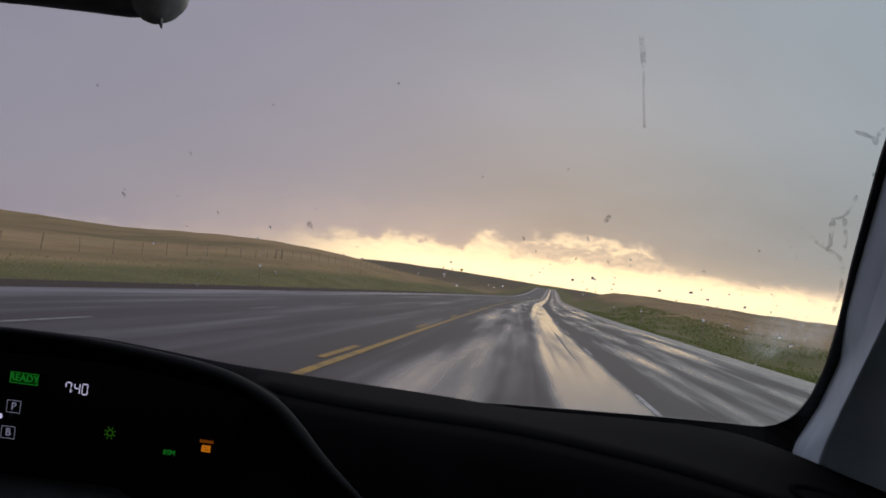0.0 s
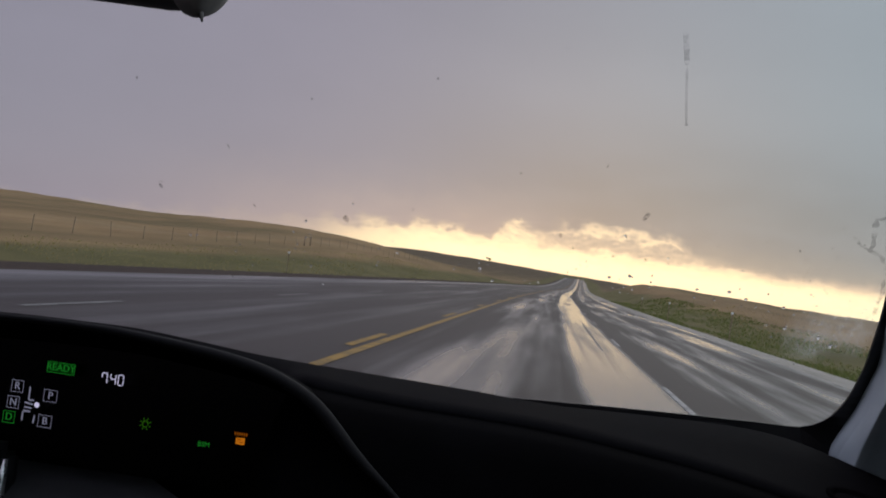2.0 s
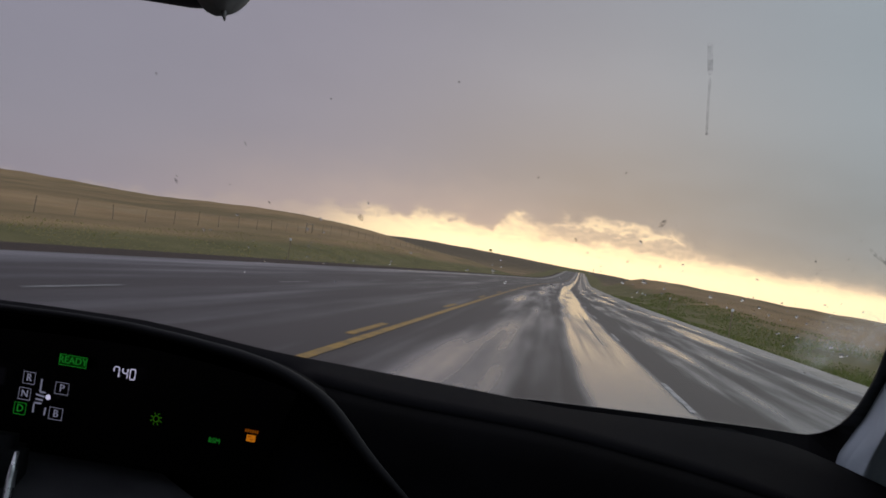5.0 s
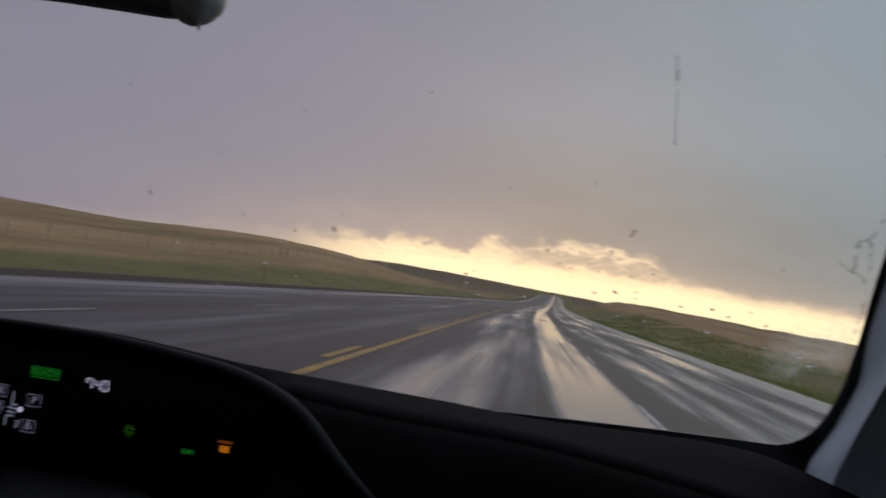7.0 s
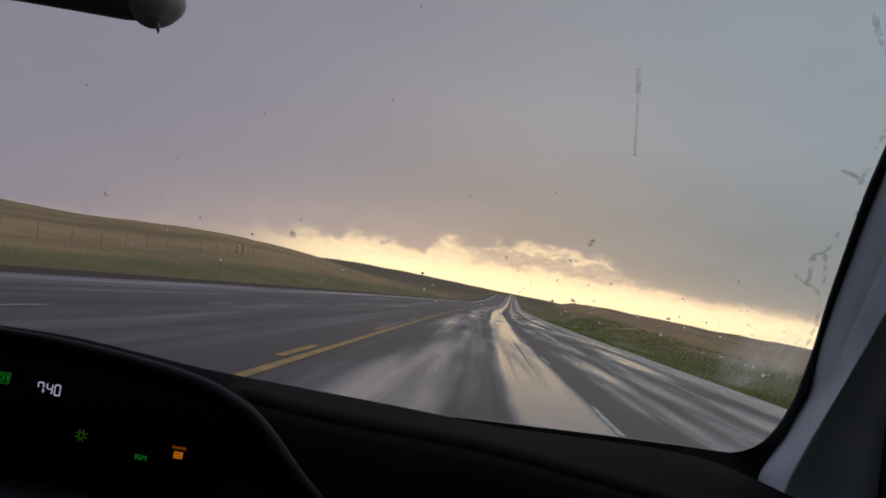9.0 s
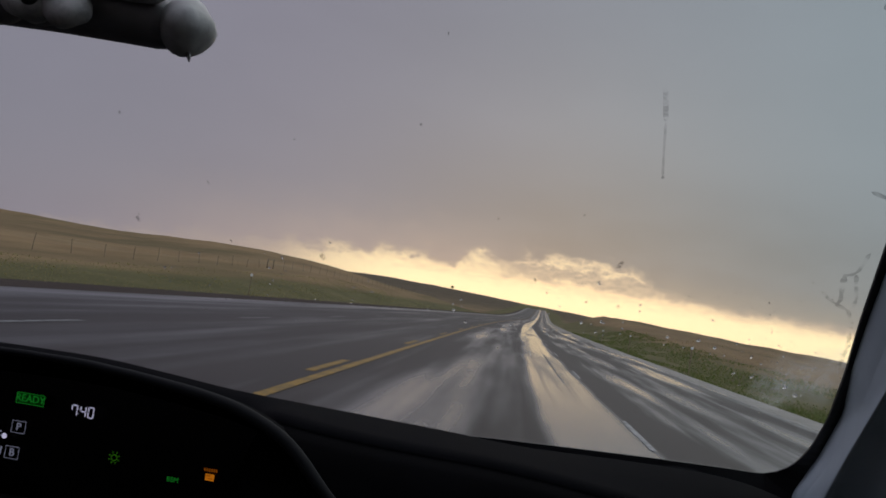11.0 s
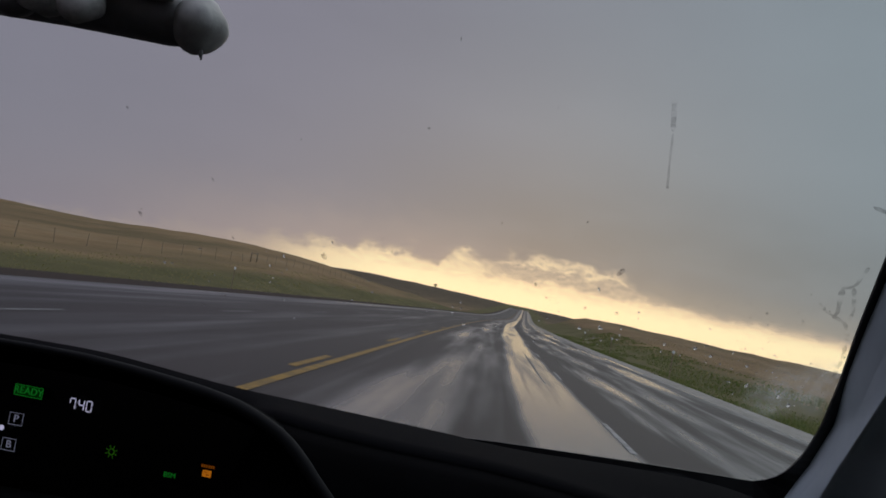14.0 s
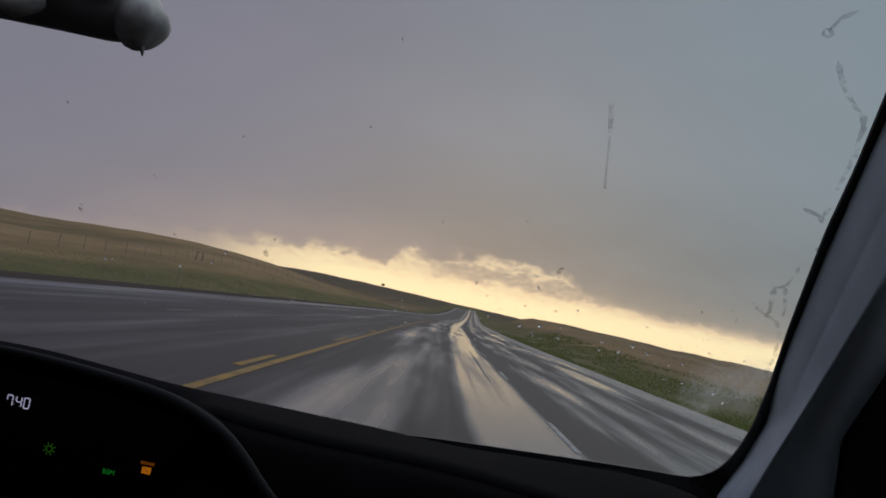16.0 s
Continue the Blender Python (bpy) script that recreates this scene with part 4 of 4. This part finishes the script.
def shell():
    tagged(linked("ceiling", box((-1.42, -1.5, 1.500), (0.64, 0.62, 1.530), 0.008), M_LINER), "grey cloth car headliner", "ceiling", kind="structure")
    # unseen; its height sets how much light reaches the trim from behind
    tagged(linked("wall_back", box((-1.42, -1.53, 0.012), (0.64, -1.5, 1.00), 0.005), M_SEAL), "plain dark rear wall, unseen, kept low to let light in from behind", "wall", kind="structure")
    tagged(linked("floor", box((-1.42, -1.5, 0.012), (0.64, 1.80, 0.04), 0.005), M_SEAL), "dark cabin floor", "floor", kind="structure")
    tagged(linked("wall_left", box((-1.45, -1.5, 0.012), (-1.42, 1.80, 0.92), 0.005), M_DASH_LOW), "dark lower door wall", "wall", kind="structure")
    tagged(linked("wall_right", box((0.64, -1.5, 0.012), (0.67, 1.80, 0.90), 0.005), M_DASH_LOW), "dark lower door wall", "wall", kind="structure")
    for x in (-1.445, 0.635):
        tagged(linked("pillar", box((x, -0.62, 0.90), (x + 0.03, -0.42, 1.50), 0.005), M_LINER), "grey centre pillar between the doors", "pillar", kind="structure")
    tagged(linked("pillar", thick(sheet_mesh([[(-1.36, 1.45, 0.94), (-1.42, 1.40, 0.94)], [(-1.10, 0.60, 1.50), (-1.42, 0.50, 1.50)]]), 0.02), M_TRIM), "light grey windscreen pillar trim", "trim", kind="structure")
    tagged(linked("bulkhead", box((-1.42, 1.80, 0.012), (0.64, 1.83, 0.88), 0.004), M_SEAL), "dark bulkhead ahead of the dashboard", "wall", kind="structure")


shell()


def build_mirror():
    mr = thing("rear_view_mirror", "dark rear-view mirror mount with a rounded grey end", "mirror")
    bm = tube(bmesh.new(), [(-0.176, 0.362, 1.2375), (-0.19, 0.362, 1.2375), (-0.215, 0.362, 1.2395), (-0.245, 0.362, 1.2415), (-0.30, 0.360, 1.243), (-0.42, 0.36, 1.245)], [0.0120, 0.0128, 0.0134, 0.0140, 0.0150, 0.0160], 20)
    part("housing", bm, M_MOUNT, mr, "dark tube-shaped housing", True)
    bm = blob(bmesh.new(), (-0.1724, 0.358, 1.2358), (0.0138, 0.0140, 0.0142), 24, rough=0.16)
    part("end_cap", bm, M_CAP, mr, "rounded grey end cap", True)
    bm = tube(bmesh.new(), [(-0.1688, 0.356, 1.2225), (-0.1682, 0.356, 1.2200), (-0.1676, 0.356, 1.2178)], [0.0015, 0.0010, 0.0004], 8)
    part("tip", bm, M_MOUNT, mr, "", True)
    bm = tube(bmesh.new(), [(-0.1800, 0.346, 1.2475), (-0.184, 0.345, 1.2485), (-0.20, 0.345, 1.2500), (-0.24, 0.345, 1.2520), (-0.30, 0.342, 1.256), (-0.36, 0.34, 1.259)], [0.004, 0.0072, 0.0085, 0.009, 0.0098, 0.010], 16)
    part("upper_arm", bm, M_CAP, mr, "grey upper arm", True)
    bm = bmesh.new()
    blob(bm, (-0.226, 0.343, 1.2325), (0.013, 0.008, 0.0085), 18, rough=0.30)
    blob(bm, (-0.246, 0.343, 1.2335), (0.014, 0.008, 0.0090), 18, rough=0.30)
    blob(bm, (-0.232, 0.342, 1.2400), (0.015, 0.008, 0.0075), 18, rough=0.30)
    pivot = part("pivot", bm, M_PIVOT, mr, "lumpy grey pivot with dark holes", True)
    for x, z in ((-0.2420, 1.2340), (-0.2320, 1.2425)):
        bm = blob(bmesh.new(), (x, 0.3360, z), (0.0046, 0.0022, 0.0034), 12, rough=0.35)
        part("hole", bm, M_FRIT, pivot, "", True)
    bm = bmesh.new()
    blob(bm, (-0.2660, 0.350, 1.2330), (0.0115, 0.009, 0.0088), 18, rough=0.12)
    blob(bm, (-0.2440, 0.350, 1.2340), (0.0125, 0.009, 0.0078), 18, rough=0.12)
    part("clamp", bm, M_MOUNT, mr, "dark lumpy clamp under the housing", True)
    part("bracket", tube(bmesh.new(), [(-0.36, 0.355, 1.258), (-0.37, 0.33, 1.30), (-0.38, 0.27, 1.36)], [0.012, 0.010, 0.014], 12), M_MOUNT, mr, "", True)


SEAT = MIRROR
build_mirror()
SEAT = Matrix()


def build_wiper():
    wp = thing("wiper", "black wiper parked at the foot of the windscreen", "wiper")
    line = [(-1.15, 1.52, 0.936), (-0.60, 1.535, 0.927), (-0.20, 1.54, 0.924), (0.10, 1.54, 0.924), (0.28, 1.535, 0.927)]
    part("blade", tube(bmesh.new(), line, 0.005, 8), M_SEAL, wp, "", True)
    part("arm", tube(bmesh.new(), [(-1.00, 1.60, 0.905), (-0.60, 1.575, 0.917), (-0.32, 1.555, 0.925)], [0.009, 0.007, 0.005], 8), M_SEAL, wp, "", True)


build_wiper()

# ---- rain and dirt on the glass ----
TILT = Matrix.Rotation(math.atan(-0.606), 4, "X")
# from the flat sheet on which the marks are drawn to the raked pane
PANE = Matrix(((1.8166, 0.0259, -0.0213), (-0.0828, 2.6426, 0.0372), (0.0002, 0.9042, 1.0000)))


def on_glass(x, y, lift=0.0015):
    q = PANE @ Vector((x, y, 1.0))
    x, y = q.x / q.z, q.y / q.z
    return Vector((x, y, glass_z(y))) + Vector((0, 0.518, 0.855)) * lift


def drop_field():
    rnd = random.Random(11)
    bm = bmesh.new()
    spots = []
    for _ in range(44):
        spots.append((rnd.uniform(-0.36, 0.34), rnd.uniform(0.66, 0.84), rnd.uniform(0.0006, 0.0015)))
    for _ in range(48):
        spots.append((rnd.uniform(-0.36, 0.30), rnd.gauss(0.762, 0.02), rnd.uniform(0.0006, 0.0015)))
    for _ in range(26):
        spots.append((rnd.gauss(0.300, 0.032), rnd.gauss(0.79, 0.05), rnd.uniform(0.0005, 0.0013)))
    for _ in range(10):
        spots.append((rnd.uniform(-0.35, 0.25), rnd.uniform(0.50, 0.68), rnd.uniform(0.0004, 0.0008)))
    spots += [(0.086, 0.751, 0.0021), (0.105, 0.745, 0.0024), (0.045, 0.750, 0.0014), (0.333, 0.841, 0.0028), (0.255, 0.811, 0.0018), (0.202, 0.754, 0.0022), (-0.126, 0.748, 0.0015),
              (0.172, 0.756, 0.0022), (0.221, 0.764, 0.0020), (0.260, 0.772, 0.0018), (0.315, 0.825, 0.0030), (0.276, 0.813, 0.0020), (-0.030, 0.782, 0.0022), (-0.043, 0.750, 0.0014)]
    for x, y, r in spots:
        if x > float(np.interp(y, [0.4, 0.66, 0.86], [0.22, 0.30, 0.35])):
            continue
        r *= 0.85
        blob(bm, on_glass(x, y), (r * rnd.uniform(0.8, 1.3), r * rnd.uniform(0.9, 1.8), r * 0.45), 10, TILT)
    ob = linked("raindrops", bm, M_WATER, smooth=True)
    tagged(ob, "small clear raindrops clinging to the windscreen", "raindrops", kind="stuff")


drop_field()


def specks():
    rnd = random.Random(12)
    bm = bmesh.new()
    spots = [(-0.2529, 0.6086, 0.0018), (-0.169, 0.6979, 0.0030), (-0.343, 0.675, 0.0030), (0.033, 0.688, 0.0022), (0.1016, 0.6473, 0.0034), (0.046, 0.706, 0.0016), (0.084, 0.713, 0.0018),
             (0.114, 0.713, 0.0030), (-0.257, 0.691, 0.0016), (-0.047, 0.439, 0.0012), (-0.067, 0.515, 0.0013), (-0.165, 0.545, 0.0018), (-0.300, 0.539, 0.0016), (0.061, 0.589, 0.0013),
             (0.238, 0.674, 0.0018), (-0.006, 0.607, 0.0014), (-0.168, 0.694, 0.0026)]
    for _ in range(34):
        spots.append((rnd.uniform(-0.36, 0.33), rnd.uniform(0.42, 0.76), rnd.uniform(0.0003, 0.0008)))
    for _ in range(40):
        spots.append((rnd.gauss(0.28, 0.04), rnd.gauss(0.70, 0.03), rnd.uniform(0.0003, 0.0010)))
    for x, y, r in spots:
        if x > float(np.interp(y, [0.4, 0.66, 0.86], [0.22, 0.30, 0.34])):
            continue
        r *= 0.85
        turn = TILT @ Matrix.Rotation(rnd.uniform(-0.4, 0.4), 4, "Z")
        blob(bm, on_glass(x, y, 0.001), (r * rnd.uniform(0.6, 1.1), r * rnd.uniform(1.3, 2.6), 0.0003), 8, turn, 0.4)
    tagged(linked("insect_specks", bm, M_SPECK), "tiny brown insect specks dried on the windscreen", "specks", kind="stuff")


specks()


def smear(name, line, width, mat, label, seed, uneven=1.0):
    """A thin uneven trail along a line on the glass."""
    rnd = random.Random(seed)
    pts = [on_glass(x, y, 0.0012) for x, y in line]
    dense = []
    for a, b in zip(pts, pts[1:]):
        n = max(2, int((b - a).length / 0.0016))
        dense += [a.lerp(b, i / n) for i in range(n)]
    rows = []
    for i, p in enumerate(dense):
        q = dense[min(i + 1, len(dense) - 1)] - dense[max(0, i - 1)]
        s = q.cross(Vector((0, 0.518, 0.855))).normalized()
        taper = min(1.0, 0.35 + 0.25 * min(i, len(dense) - 1 - i))
        w = 1.3 * width * taper * (1.0 + uneven * (1.1 * abs(noise.noise(Vector((i * 0.11, seed, 0)))) + 0.25 * rnd.random() - 0.45))
        rows.append([tuple(p - s * w), tuple(p + s * w)])
    ob = linked(name, sheet_mesh(rows), mat)
    ob.visible_shadow = False
    return tagged(ob, label, "smear", "marks on the windscreen")


smear("insect_streak", [(0.0880, 0.4570), (0.0925, 0.4735), (0.0965, 0.4880)], 0.0018, M_GRIME, "dark insect streak running down the windscreen", 31, 0.3)
smear("insect_streak", [(0.0965, 0.4880), (0.1030, 0.5170), (0.1083, 0.5390)], 0.0009, M_FAINT, "thin dark trail below an insect streak", 32, 0.3)
smear("insect_mark", [(0.1079, 0.5365), (0.1088, 0.5405)], 0.0022, M_GRIME, "dark squashed insect on the windscreen", 33, 0.3)
smear("rain_trail", [(0.1945, 0.3795), (0.1881, 0.3851), (0.1871, 0.3907), (0.1867, 0.3942)], 0.0016, M_GRIME, "dark rain trail ending in a ring", 34)
smear("rain_trail", [(0.1836, 0.3919), (0.1867, 0.3921), (0.1893, 0.3945), (0.1882, 0.3967), (0.1848, 0.3952), (0.1836, 0.3919)], 0.0016, M_GRIME, "dark rain trail ending in a ring", 44)
smear("rain_trail", [(0.2016, 0.4098), (0.2103, 0.4207), (0.2170, 0.4280), (0.2278, 0.4369), (0.2375, 0.4438), (0.2428, 0.4523), (0.2454, 0.4616), (0.2498, 0.4705), (0.2522, 0.4796), (0.2583, 0.5060)], 0.0019, M_GRIME, "winding dark rain trail beside the pillar", 37)
smear("rain_trail", [(0.2473, 0.5269), (0.2634, 0.5325), (0.2680, 0.5397)], 0.0019, M_GRIME, "short dark rain trail beside the pillar", 35)
smear("rain_trail", [(0.2637, 0.5219), (0.2644, 0.5329)], 0.0019, M_GRIME, "short dark rain trail beside the pillar", 45)
smear("rain_trail", [(0.2794, 0.5655), (0.2815, 0.5707)], 0.0019, M_GRIME, "short dark rain trail beside the pillar", 55)
smear("rain_trail", [(0.2802, 0.5914), (0.2836, 0.6147), (0.2810, 0.6205), (0.2765, 0.6217), (0.2819, 0.6360), (0.2901, 0.6567), (0.2904, 0.6633), (0.3040, 0.6710), (0.3150, 0.6882), (0.3243, 0.7102), (0.3316, 0.7263), (0.3375, 0.7498), (0.3429, 0.7672)], 0.0018, M_GRIME, "hooked dark rain trail beside the pillar", 36)
smear("rain_trail", [(0.2843, 0.6196), (0.2991, 0.6483), (0.3052, 0.6657)], 0.0018, M_GRIME, "hooked dark rain trail beside the pillar", 46)
smear("rain_trail", [(0.2702, 0.6466), (0.2793, 0.6561), (0.2904, 0.6633)], 0.0018, M_GRIME, "hooked dark rain trail beside the pillar", 56)


def mist_patch():
    n = 30
    pts, fade = [], []
    for i in range(n + 1):
        for j in range(n + 1):
            a, b = -1 + 2 * i / n, -1 + 2 * j / n
            x, y = 0.326 + 0.062 * a, 0.808 + 0.090 * b
            pts.append(tuple(on_glass(x, y, 0.0012)))
            reach = a * a + b * b + 0.35 * noise.noise(Vector((a * 2.0, b * 2.0, 4.0)))
            fade.append(1.0 - smooth01((reach - 0.05) / 0.75))
    faces = [(i * (n + 1) + j, (i + 1) * (n + 1) + j, (i + 1) * (n + 1) + j + 1, i * (n + 1) + j + 1) for i in range(n) for j in range(n)]
    me = bpy.data.meshes.new("wet_smear")
    me.from_pydata(pts, [], faces)
    me.attributes.new("fade", "FLOAT", "POINT").data.foreach_set("value", fade)
    me.materials.append(M_MIST)
    ob = new("wet_smear", me)
    ob.visible_shadow = False
    tagged(ob, "pale wet smear low on the windscreen", "smear", "marks on the windscreen")


mist_patch()
